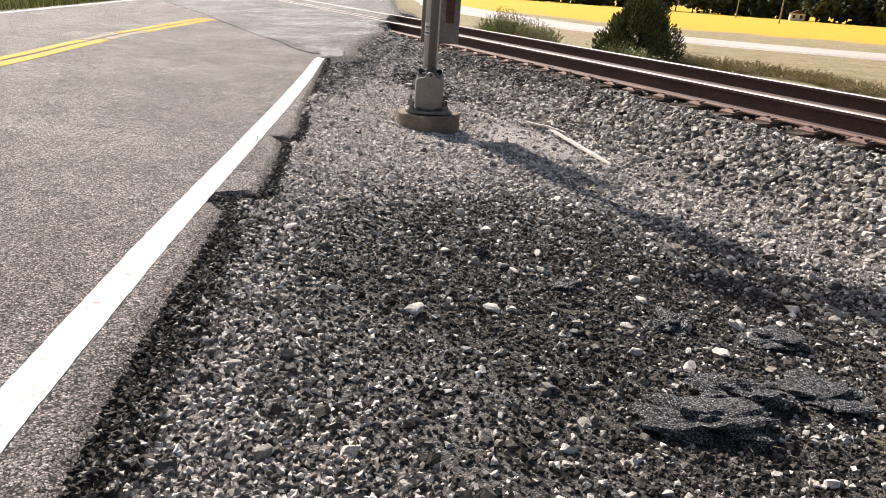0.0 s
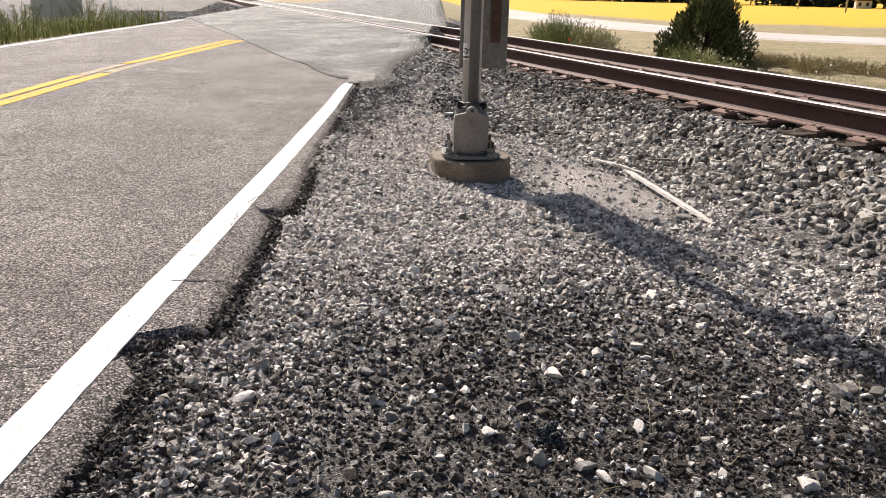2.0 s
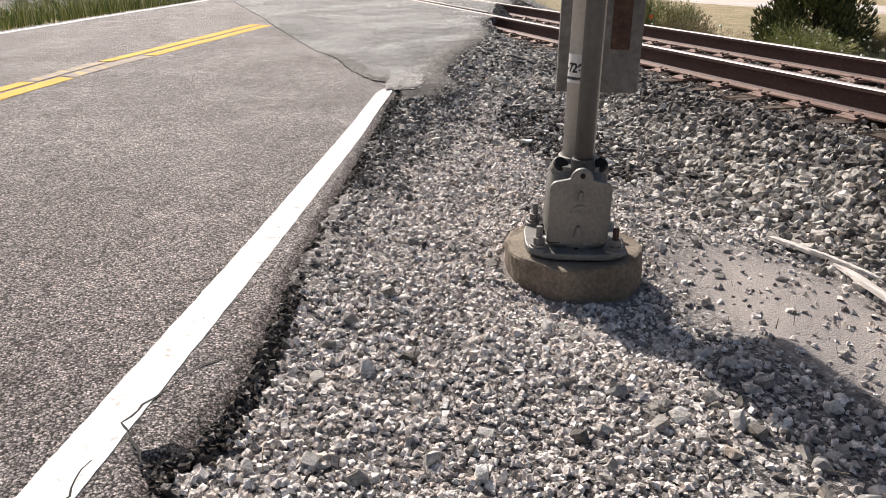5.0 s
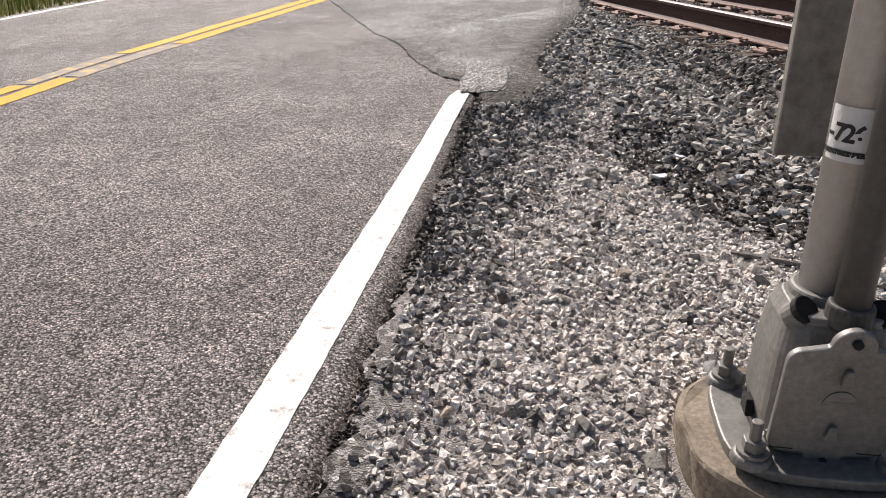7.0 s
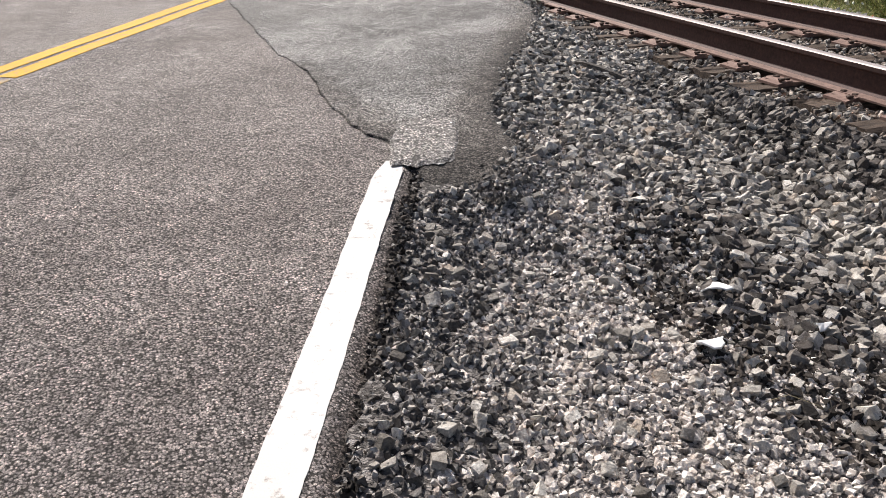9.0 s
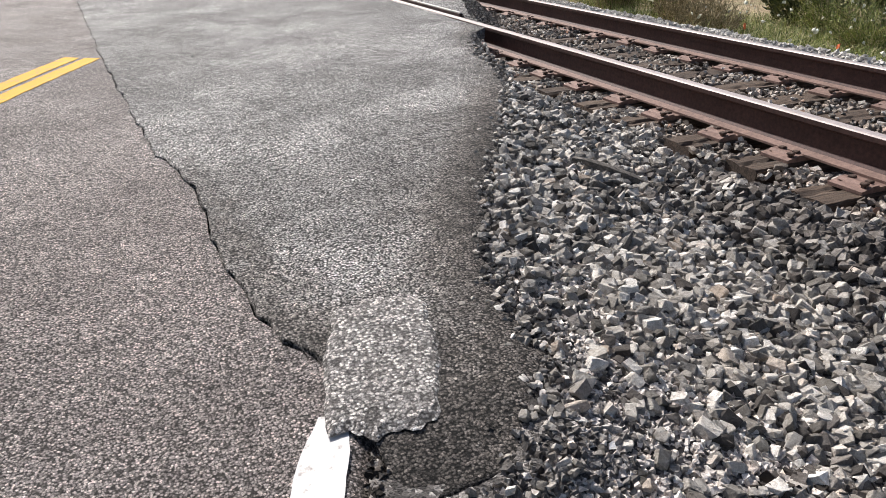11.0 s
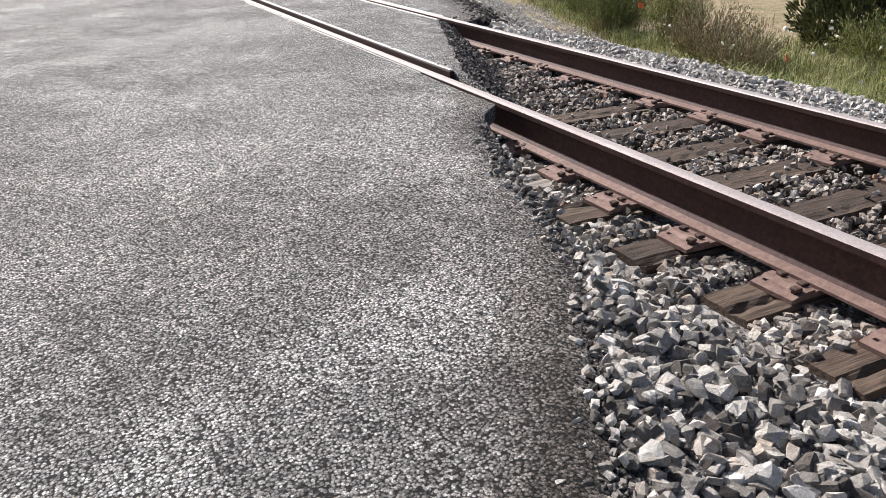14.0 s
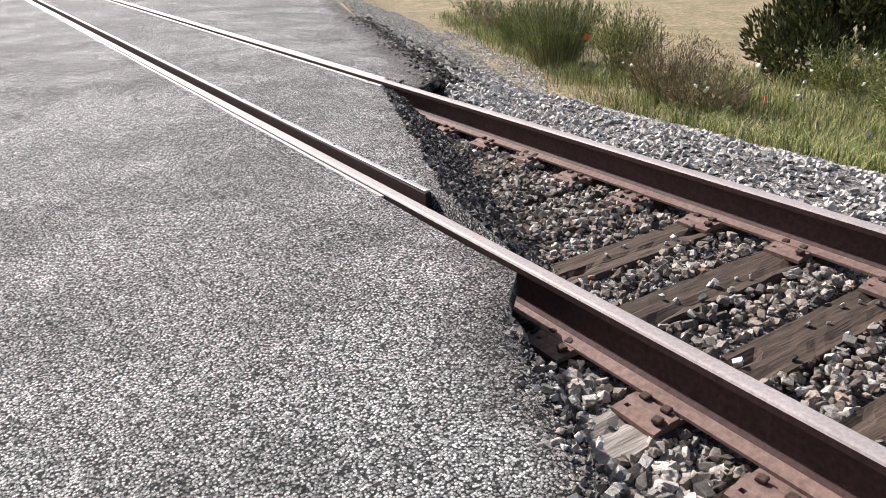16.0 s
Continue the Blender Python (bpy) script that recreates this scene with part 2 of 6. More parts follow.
M_FLANGE = two_scale("pale worn flange steel", (0.50, 0.48, 0.46), (0.72, 0.70, 0.67), 60, 3, 0.4, 0.42, 0.6, 0.1, 0.001)
M_ORANGE = two_scale("orange flag plastic", (0.80, 0.17, 0.06), (0.88, 0.24, 0.09), 30, 6, 0.2, 0.6)
M_SCRAP = two_scale("white scrap", (0.82, 0.81, 0.80), (0.90, 0.89, 0.88), 60, 9, 0.15)
M_JUNIPER = leaf_mat("juniper foliage", [(0, (0.03, 0.038, 0.014)), (0.5, (0.10, 0.112, 0.036)), (0.9, (0.22, 0.225, 0.08)), (1, (0.26, 0.21, 0.10))])
M_SEED = leaf_mat("pale seeding weeds", [(0, (0.16, 0.125, 0.055)), (0.5, (0.36, 0.29, 0.14)), (1, (0.56, 0.47, 0.27))])
M_GRASS = leaf_mat("roadside grass", [(0, (0.05, 0.075, 0.018)), (0.4, (0.17, 0.22, 0.045)), (0.75, (0.38, 0.40, 0.12)), (1, (0.62, 0.54, 0.30))])
M_DRY = leaf_mat("dry weeds", [(0, (0.10, 0.085, 0.045)), (0.5, (0.27, 0.22, 0.12)), (1, (0.50, 0.41, 0.25))])
M_BROOM = leaf_mat("feathery green weeds", [(0, (0.05, 0.085, 0.02)), (0.6, (0.17, 0.235, 0.055)), (1, (0.36, 0.40, 0.14))])
M_FLOWER = leaf_mat("pale flower heads", [(0, (0.75, 0.73, 0.62)), (1, (0.85, 0.84, 0.76))])
M_BARK = two_scale("bark", (0.05, 0.038, 0.028), (0.13, 0.1, 0.075), 40, 5)
M_TREES = leaf_mat("distant tree foliage", [(0, (0.025, 0.036, 0.02)), (0.6, (0.055, 0.07, 0.035)), (1, (0.10, 0.115, 0.055))])
M_POLE = two_scale("pale timber pole", (0.30, 0.26, 0.22), (0.46, 0.42, 0.37), 12, 2)
M_CABINET = two_scale("light grey cabinet", (0.55, 0.55, 0.54), (0.66, 0.66, 0.65), 20, 2, 0.25, 0.5, 0.2)
M_FARROAD = two_scale("pale gravel road", (0.55, 0.48, 0.44), (0.70, 0.63, 0.58), 3, 0.2, 0.3)
M_PANE = two_scale("dark glass", (0.02, 0.025, 0.03), (0.04, 0.045, 0.05), 3, 1, 0.2, 0.2)


def ground_material():
    """Soil, fine crushed stone, dry lawn, and a field in yellow flower far off, by place on the plan."""
    m, n, l, b = mat("ground soil", 0.95)
    p = pos(n)
    f = noise_node(n, l, 85, 6, 0.75, p)
    g = noise_node(n, l, 9, 5, 0.65, p)
    h = noise_node(n, l, 0.9, 4, 0.6, p, 0.5)
    vor = n.new("ShaderNodeTexVoronoi")
    vor.inputs["Scale"].default_value = 70
    l.new(p, vor.inputs["Vector"])
    sep = n.new("ShaderNodeSeparateColor")
    l.new(vor.outputs["Color"], sep.inputs[0])
    grit = ramp(n, l, sep.outputs[1], [(0, (0.045, 0.04, 0.037)), (0.5, (0.16, 0.144, 0.134)), (0.9, (0.40, 0.367, 0.345)), (1, (0.68, 0.645, 0.61))])
    dust = ramp(n, l, f.outputs[0], [(0.3, (0.32, 0.28, 0.255)), (0.7, (0.60, 0.535, 0.495))])
    grain = n.new("ShaderNodeTexVoronoi")
    grain.inputs["Scale"].default_value = 165
    l.new(p, grain.inputs["Vector"])
    gsep = n.new("ShaderNodeSeparateColor")
    l.new(grain.outputs["Color"], gsep.inputs[0])
    gtone = ramp(n, l, gsep.outputs[0], [(0.0, (0.022, 0.019, 0.0165)), (0.5, (0.075, 0.066, 0.058)), (0.85, (0.17, 0.153, 0.138)), (1.0, (0.34, 0.31, 0.285))])
    soil = n.new("ShaderNodeMix")
    soil.data_type, soil.blend_type = "RGBA", "MULTIPLY"
    soil.inputs[0].default_value = 0.8
    l.new(gtone.outputs[0], soil.inputs[6])
    l.new(ramp(n, l, g.outputs[0], [(0.34, (0.35, 0.34, 0.33)), (0.62, (1.2, 1.2, 1.2))]).outputs[0], soil.inputs[7])
    at_dust = n.new("ShaderNodeAttribute")
    at_dust.attribute_name = "dust"
    at_soil = n.new("ShaderNodeAttribute")
    at_soil.attribute_name = "soil"
    at_far = n.new("ShaderNodeAttribute")
    at_far.attribute_name = "lawn"
    at_field = n.new("ShaderNodeAttribute")
    at_field.attribute_name = "field"
    c = mix(n, l, "MIX", at_soil.outputs["Fac"], grit.outputs[0], soil.outputs[2])
    c = mix(n, l, "MIX", at_dust.outputs["Fac"], c, dust.outputs[0])
    lawn = ramp(n, l, g.outputs[0], [(0.3, (0.22, 0.19, 0.10)), (0.5, (0.40, 0.32, 0.20)), (0.72, (0.58, 0.46, 0.33))])
    lawn2 = mix(n, l, "MULTIPLY", 0.7, lawn.outputs[0], ramp(n, l, h.outputs[0], [(0.35, (0.62, 0.72, 0.5)), (0.65, (1.15, 1.05, 1.0))]).outputs[0])
    c = mix(n, l, "MIX", at_far.outputs["Fac"], c, lawn2)
    bloom = ramp(n, l, g.outputs[0], [(0.3, (0.42, 0.28, 0.03)), (0.5, (0.78, 0.46, 0.026)), (0.75, (0.88, 0.57, 0.05))])
    c = mix(n, l, "MIX", at_field.outputs["Fac"], c, bloom.outputs[0])
    l.new(c, b.inputs["Base Color"])
    rise = n.new("ShaderNodeMath")
    rise.operation = "MULTIPLY_ADD"
    rise.inputs[1].default_value = -0.8
    l.new(grain.outputs["Distance"], rise.inputs[0])
    l.new(f.outputs[0], rise.inputs[2])
    bump(n, l, b, rise.outputs[0], 0.9, 0.012)
    return m


M_GROUND = ground_material()

# ---- plan ----
ROAD_O, ROAD_U, ROAD_V = np.array([4.10, 11.35]), np.array([0.3565, 0.934]), np.array([-0.934, 0.3565])
RAIL_NEAR, RAIL_FAR, RAIL_TOP, PLATE_TOP = 7.115, 8.62, 0.268, 0.064
LEFT_EDGE, CROWN = 6.35, 2.95


def smooth(a, b, x):
    t = np.clip((np.asarray(x, float) - a) / (b - a), 0, 1)
    return t * t * (3 - 2 * t)


def to_uv(x, y):
    dx, dy = np.asarray(x, float) - ROAD_O[0], np.asarray(y, float) - ROAD_O[1]
    return dx * ROAD_U[0] + dy * ROAD_U[1], dx * ROAD_V[0] + dy * ROAD_V[1]


def to_xy(u, v):
    return ROAD_O[0] + u * ROAD_U[0] + v * ROAD_V[0], ROAD_O[1] + u * ROAD_U[1] + v * ROAD_V[1]


def road_z(x, y):
    u, v = to_uv(x, y)
    p = -0.055 + 0.045 * np.minimum(v, CROWN) - 0.02 * np.maximum(0, v - CROWN) + 0.008 * np.clip(u, -40, 14)
    d = np.abs(np.asarray(x, float) - 7.85) - 0.9
    return p + (0.255 - p) * np.clip((3.4 - d) / 3.2, 0, 1)


EDGE_U = [-40, -9.6, -8.9, -8.3, -7.75, -7.3, -7.2, -7.12, -7.02, -6.93, -6.6, -6.0, -5.55, -5.42, -5.36, -5.0, -4.5, -4.0, -3.1, -1.74, -0.7, -0.1, 60]
EDGE_V = [-0.2, -0.17, -0.13, -0.12, -0.12, -0.10, -0.04, 0.01, -0.04, -0.22, -0.225, -0.22, -0.19, -0.13, -0.22, -0.25, -0.22, -0.19, -0.17, -0.14, -0.13, -0.16, -0.16]
CRACK_V = [-0.5, 0.02, 0.28, 0.61, 0.84, 1.19, 1.59, 2.59, 4.68, 6.15, 6.5]
CRACK_U = [0.0, 0.13, 0.43, 1.15, 1.79, 2.33, 3.17, 5.33, 10.14, 13.64, 14.3]
APRON_Y = [10.60, 10.75, 11.21, 11.74, 12.40, 13.16, 13.65, 14.16, 14.58, 15.05, 15.4, 15.6, 15.8, 15.95, 16.13]
APRON_X = [4.45, 4.56, 4.80, 4.88, 5.18, 5.66, 5.96, 6.24, 6.40, 6.48, 6.64, 6.71, 6.78, 6.85, 7.03]


def wob(t, k, s):
    """A fixed ragged offset along an edge."""
    t = np.asarray(t, float)
    return s * (np.sin(t * 17.3 + k) * 0.4 + np.sin(t * 41.7 + 2.1 * k) * 0.35 + np.sin(t * 97.1 + 3.7 * k) * 0.25)


def ground_z(x, y):
    x, y = np.asarray(x, float), np.asarray(y, float)
    u, v = to_uv(x, y)
    base = -0.055 + 0.008 * np.clip(u, -40, 14)
    r = np.maximum(0, -v - 0.15)
    shoulder = base - 0.05 + 0.032 * smooth(-6.0, -3.6, u) - 0.075 * np.minimum(r, 3.2) - 0.02 * smooth(0, 0.5, r)
    left = base + 0.045 * CROWN - 0.02 * (LEFT_EDGE - CROWN) - 0.06 - 0.10 * np.clip(v - LEFT_EDGE, 0, 6)
    under = road_z(x, y) - 0.11
    # the track bed: level between the tie ends, falling away on both sides
    drop_near = 0.008 + 0.026 * smooth(12.6, 11.2, y) - 0.40 * np.maximum(0, 6.42 - x)
    drop_far = 0.04 - 0.05 * np.clip(x - 9.2, 0, 0.9) - 0.33 * np.clip(x - 10.1, 0, 3.2)
    bed = np.minimum(drop_near, drop_far) - 0.06 * smooth(1.35, 1.2, np.abs(x - 7.87))
    edge = np.hypot(np.maximum(0, x - np.interp(y, APRON_Y, APRON_X)), np.maximum(0, 10.8 - y))
    fill = np.where((v < 0.2) & (x > 3.6) & (x < 7.5) & (u > -3), road_z(x, y) - 0.016 - 0.22 * edge, -9)
    fill = np.where((x > 8.6) & (v < 0.5), road_z(x, y) - 0.05 - 0.35 * np.maximum(0, -v - 1.75), fill)
    low = -1.02 - 0.5 * smooth(16, 34, np.hypot(x - 8, y - 12))
    right = np.maximum(bed, np.where(x < 8, shoulder, low))
    right = np.maximum(right, np.minimum(fill, 0.2 - 0.195 * smooth(6.2, 6.5, x) * (x < 7.5)))
    on_road = (v > np.interp(u, EDGE_U, EDGE_V) + 0.03) & (v < LEFT_EDGE)
    z = np.where(v > LEFT_EDGE, np.maximum(left, np.where(np.abs(x - 7.85) < 4, bed, -9)), right)
    z = np.where(on_road, under, z)
    z = np.where((x > 4.2) & (x < 6.95) & (y > np.interp(x, APRON_X, APRON_Y)) & (v < 1) & (y > 10.95), np.minimum(z, road_z(x, y) - 0.05), z)
    z = np.where((np.abs(x - 7.85) < 1.3) & (v > -1.6) & (v < LEFT_EDGE), np.minimum(z, 0.02), z)
    far = smooth(60, 300, np.hypot(x - 8, y - 12))
    return z * (1 - far) + (-1.6) * far


def rough_z(x, y):
    hollow = 0.055 * smooth(0.75, 0.3, np.hypot(np.asarray(x, float) - 4.12, np.asarray(y, float) - 7.12))
    return ground_z(x, y) - hollow + 0.012 * np.sin(x * 5.1 + np.sin(y * 3.3)) * np.sin(y * 4.3 + 1.0) + 0.008 * np.sin(x * 13.7 + y * 5.0) * np.sin(y * 11.9)


# ---- mesh helpers ----
def mesh_from(name, verts, faces, mats, index=None, smooth_shade=False):
    me = bpy.data.meshes.new(name)
    me.from_pydata([tuple(map(float, v)) for v in verts], [], [tuple(map(int, f)) for f in faces])
    for k in (mats if isinstance(mats, (list, tuple)) else [mats]):
        me.materials.append(k)
    if index is not None:
        me.polygons.foreach_set("material_index", np.asarray(index, np.int32))
    if smooth_shade:
        me.polygons.foreach_set("use_smooth", np.ones(len(me.polygons), bool))
    me.update()
    return me


def empty(name, m=None):
    ob = new(name)
    ob.empty_display_size = 0.1
    if m is not None:
        ob.matrix_world = m
    return ob


def part(name, bm, material, parent, label="", m=None, smooth_shade=False):
    me = bm
    if isinstance(bm, bmesh.types.BMesh):
        me = bpy.data.meshes.new(name)
        bm.to_mesh(me)
        bm.free()
    if material is not None and not me.materials:
        me.materials.append(material)
    if smooth_shade:
        me.polygons.foreach_set("use_smooth", np.ones(len(me.polygons), bool))
    ob = new(name, me)
    ob.parent = parent
    if m is not None:
        ob.matrix_basis = m
    if label:
        tagged(ob, label)
    return ob


def box(sx, sy, sz, m=None, bevel=0.0, seg=1):
    bm = bmesh.new()
    bmesh.ops.create_cube(bm, size=1.0, matrix=Matrix.Diagonal((sx, sy, sz, 1)))
    if bevel:
        bmesh.ops.bevel(bm, geom=bm.edges[:], offset=bevel, segments=seg, affect="EDGES", profile=0.5)
    if m is not None:
        bm.transform(m)
    return bm


def tube(r1, r2, z0, z1, seg=24, m=None, bevel=0.0):
    bm = bmesh.new()
    bmesh.ops.create_cone(bm, cap_ends=True, segments=seg, radius1=r1, radius2=r2, depth=z1 - z0, matrix=Matrix.Translation((0, 0, (z0 + z1) / 2)))
    if bevel:
        rim = [e for e in bm.edges if len(e.link_faces) == 2 and max(len(f.verts) for f in e.link_faces) > 4]
        bmesh.ops.bevel(bm, geom=rim, offset=bevel, segments=2, affect="EDGES", profile=0.5)
    if m is not None:
        bm.transform(m)
    return bm


def prism(outline, depth, m=None, bevel=0.0):
    """An outline in x and z, given thickness along y (from 0 back to depth)."""
    bm = bmesh.new()
    vs = [bm.verts.new((x, 0, z)) for x, z in outline]
    f = bm.faces.new(vs)
    got = bmesh.ops.extrude_face_region(bm, geom=[f])
    bmesh.ops.translate(bm, vec=(0, depth, 0), verts=[g for g in got["geom"] if isinstance(g, bmesh.types.BMVert)])
    bmesh.ops.recalc_face_normals(bm, faces=bm.faces[:])
    if bevel:
        bmesh.ops.bevel(bm, geom=[e for e in bm.edges], offset=bevel, segments=2, affect="EDGES", profile=0.5)
    if m is not None:
        bm.transform(m)
    return bm


def grid_sheet(px, py, pz, skirt=0.0):
    """Faces over rows and columns of points, with an edge turned down by skirt."""
    rows, cols = px.shape
    if skirt:
        def pad(a, edge):
            return np.pad(a, 1, mode="edge")
        px, py, pz = pad(px, 0), pad(py, 0), pad(pz, 0)
        pz[0] -= skirt
        pz[-1] -= skirt
        pz[1:-1, 0] -= skirt
        pz[1:-1, -1] -= skirt
        rows, cols = px.shape
    verts = np.stack([px.ravel(), py.ravel(), pz.ravel()], 1)
    i = np.arange(rows * cols).reshape(rows, cols)
    faces = np.stack([i[:-1, :-1], i[:-1, 1:], i[1:, 1:], i[1:, :-1]], -1).reshape(-1, 4)
    return verts, faces


def quick_mesh(name, verts, faces, material):
    """A mesh straight from arrays of equal polygons."""
    verts, faces = np.asarray(verts, np.float32), np.asarray(faces, np.int32)
    k = faces.shape[1]
    me = bpy.data.meshes.new(name)
    me.vertices.add(len(verts))
    me.vertices.foreach_set("co", verts.ravel())
    me.loops.add(faces.size)
    me.loops.foreach_set("vertex_index", faces.ravel())
    me.polygons.add(len(faces))
    me.polygons.foreach_set("loop_start", np.arange(0, faces.size, k, dtype=np.int32))
    me.polygons.foreach_set("use_smooth", np.zeros(len(faces), bool))
    me.materials.append(material)
    me.update(calc_edges=True)
    return me


# ---- ground ----
def spaced(lo, a, b, hi, step, grow=1.22):
    mid = list(np.arange(a, b + 1e-6, step))
    out, s, p = [], step, b
    while p < hi:
        s *= grow
        p += s
        out.append(min(p, hi))
    back, s, p = [], step, a
    while p > lo:
        s *= grow
        p -= s
        back.append(max(p, lo))
    return np.array(back[::-1] + mid + out)


FIELD_NEAR = [(-900, 140), (20, 140), (30, 95), (40, 62), (38, 44), (52, 36), (80, 20), (140, -20), (900, -300)]


def build_ground():
    gx = spaced(-900, 0.6, 11.0, 900, 0.07, 1.14)
    gy = spaced(-300, 1.0, 21.0, 1100, 0.085, 1.14)
    X, Y = np.meshgrid(gx, gy)
    Z = rough_z(X, Y)
    verts, faces = grid_sheet(X, Y, Z)
    me = quick_mesh("ground", verts, faces, M_GROUND)
    me.polygons.foreach_set("use_smooth", np.ones(len(faces), bool))
    x, y = X.ravel(), Y.ravel()
    u, v = to_uv(x, y)
    n1 = np.sin(x * 2.3 + 1.7 * np.sin(y * 1.9)) * np.sin(y * 2.7 + 0.6) + 0.5 * np.sin(x * 7.1 + y * 3.3)
    dust = smooth(0.9, 0.35, np.hypot((x - 4.87) / 0.62, (y - 6.8) / 1.15)) + 0.75 * smooth(1.2, 0.4, np.hypot((x - 3.7) / 0.75, (y - 7.7) / 1.3))
    soil = smooth(1.0, 0.35, np.hypot((x - 3.1) / 1.9, (y - 3.1) / np.where(y < 3.1, 3.4, 2.2)) - 0.12 * n1) + smooth(1.0, 0.5, np.hypot((x - 5.2) / 0.55, (y - 9.6) / 1.1) - 0.1 * n1) + 0.8 * smooth(5.7, 6.2, x) * (x < 7) * smooth(12.5, 11.5, y)
    lawn = np.maximum(smooth(10.3, 11.2, x + 0.3 * n1), smooth(LEFT_EDGE + 0.1, LEFT_EDGE + 0.5, v + 0.1 * n1)) * np.where(np.abs(x - 7.85) < 2.6, 0, 1) * np.where((v > LEFT_EDGE) & (x < 9), smooth(13.9, 12.9, u + 0.3 * n1), 1)
    fy = np.interp(x, [p[0] for p in FIELD_NEAR], [p[1] for p in FIELD_NEAR])
    edge = 1.0 * (x > 24)
    slope_side = (y - np.interp(x, [24, 36, 48, 73, 146, 900], [186, 114, 57, 38, -14, -300]))
    field = smooth(0, 3.0, slope_side + 0.6 * n1) * edge
    for name, a in (("dust", dust), ("soil", soil), ("lawn", lawn), ("field", field)):
        k = me.attributes.new(name, "FLOAT", "POINT")
        k.data.foreach_set("value", np.clip(a, 0, 1).astype(np.float32))
    return tagged(new("ground", me), "gravel shoulder, dry lawn and a yellow flowering field", "ground", kind="structure")


build_ground()


# ---- road ----
def crack_wob(v):
    return wob(v, 2.0, 0.05) + wob(np.asarray(v, float) * 3.3, 7.0, 0.022)


def build_road():
    us = np.unique(np.concatenate([np.arange(-40, -10, 0.5), np.arange(-10, 0.5, 0.03), np.arange(0.5, 14.31, 0.05)]))
    ss = np.unique(np.concatenate([np.linspace(0, 0.03, 4), np.linspace(0.03, 0.16, 14), np.linspace(0.16, 1, 76)]))
    e = np.interp(us, EDGE_U, EDGE_V) + wob(us, 1.0, 0.014)
    Uu = np.repeat(us[:, None], len(ss), 1)
    Vv = e[:, None] + ss[None, :] * (LEFT_EDGE - e[:, None])
    end = np.interp(Vv, CRACK_V, CRACK_U) + crack_wob(Vv)
    keep = Uu[:-1, :] <= end[:-1, :]
    Uc = np.minimum(Uu, end)
    x, y = to_xy(Uc, Vv)
    z = road_z(x, y) - 0.03 * smooth(0.05, 0.0, Vv - e[:, None]) + 0.003 * np.sin(x * 3.1) * np.sin(y * 2.3)
    verts, faces = grid_sheet(x, y, z, 0.09)
    rows, cols = x.shape
    # drop what the crack has cut to nothing
    p = verts[faces]
    area = np.linalg.norm(np.cross(p[:, 2] - p[:, 0], p[:, 3] - p[:, 1]), axis=1)
    me = quick_mesh("road", verts, faces[area > 1e-7], M_ROAD)
    ru, rv = to_uv(verts[:, 0], verts[:, 1])
    at = me.attributes.new("rim", "FLOAT", "POINT")
    at.data.foreach_set("value", np.ascontiguousarray(0.19 * smooth(-0.05, -0.11, rv) * smooth(-6.2, -4.6, ru) + 0.08 * smooth(-0.06, -0.2, rv) + 0.4 * smooth(0.06, 0.015, rv - np.interp(ru, EDGE_U, EDGE_V)) * (ru < 0.3), np.float32))
    return tagged(new("road", me), "worn pinkish grey asphalt road with broken edge", "road", kind="structure")


ROAD = build_road()


def strip(name, us, vc, width, material, label, lift=0.004, ragged=0.006):
    us = np.asarray(us, float)
    vc = np.asarray(vc, float)
    cols = np.array([-0.5, -0.45, 0.0, 0.45, 0.5])
    V = vc[:, None] + cols[None, :] * np.broadcast_to(width, us.shape)[:, None]
    V[:, 0] += wob(us, 5.0, ragged)
    V[:, -1] += wob(us, 8.0, ragged)
    Uu = np.repeat(us[:, None], 5, 1)
    x, y = to_xy(Uu, V)
    z = road_z(x, y) + 0.003 * np.sin(x * 3.1) * np.sin(y * 2.3) + lift
    verts, faces = grid_sheet(x, y, z, 0.006)
    return tagged(new(name, quick_mesh(name, verts, faces, material)), label, "road marking", kind="structure")


LINE_U = np.arange(-30, -0.10, 0.03)
strip("edge_line", LINE_U, np.interp(LINE_U, [-30, -8, -5, -3.5, -1, -0.25], [0.135, 0.10, 0.04, 0.018, -0.004, -0.018]) - 0.012 * smooth(-0.35, -0.1, LINE_U), 0.135 * (1 - 0.35 * smooth(-0.3, -0.1, LINE_U)), M_WHITE, "white painted edge line, worn and ragged", 0.003, 0.0028)
YU = np.arange(-30, 5.25, 0.06)
YV = np.interp(YU, [-30, -3, 0, 5.3], [2.92, 2.92, 2.95, 2.70])
for off, w0, w1 in ((-0.092, -0.35, 1.2), (0.092, -0.65, 0.65)):
    for k, paint_mat, words in ((YU <= w0, M_YELLOW, "yellow painted centre line"), ((YU >= w0) & (YU <= w1), M_YELLOW_WORN, "centre line with its yellow paint worn away"), (YU >= w1, M_YELLOW, "yellow painted centre line, worn at its end")):
        strip("centre_line", YU[k], YV[k] + off, 0.135, paint_mat, words)
FU = np.arange(-30, 13.0, 0.1)
strip("edge_line", FU, np.full(len(FU), 6.13), 0.12, M_WHITE, "white painted edge line on the far side")


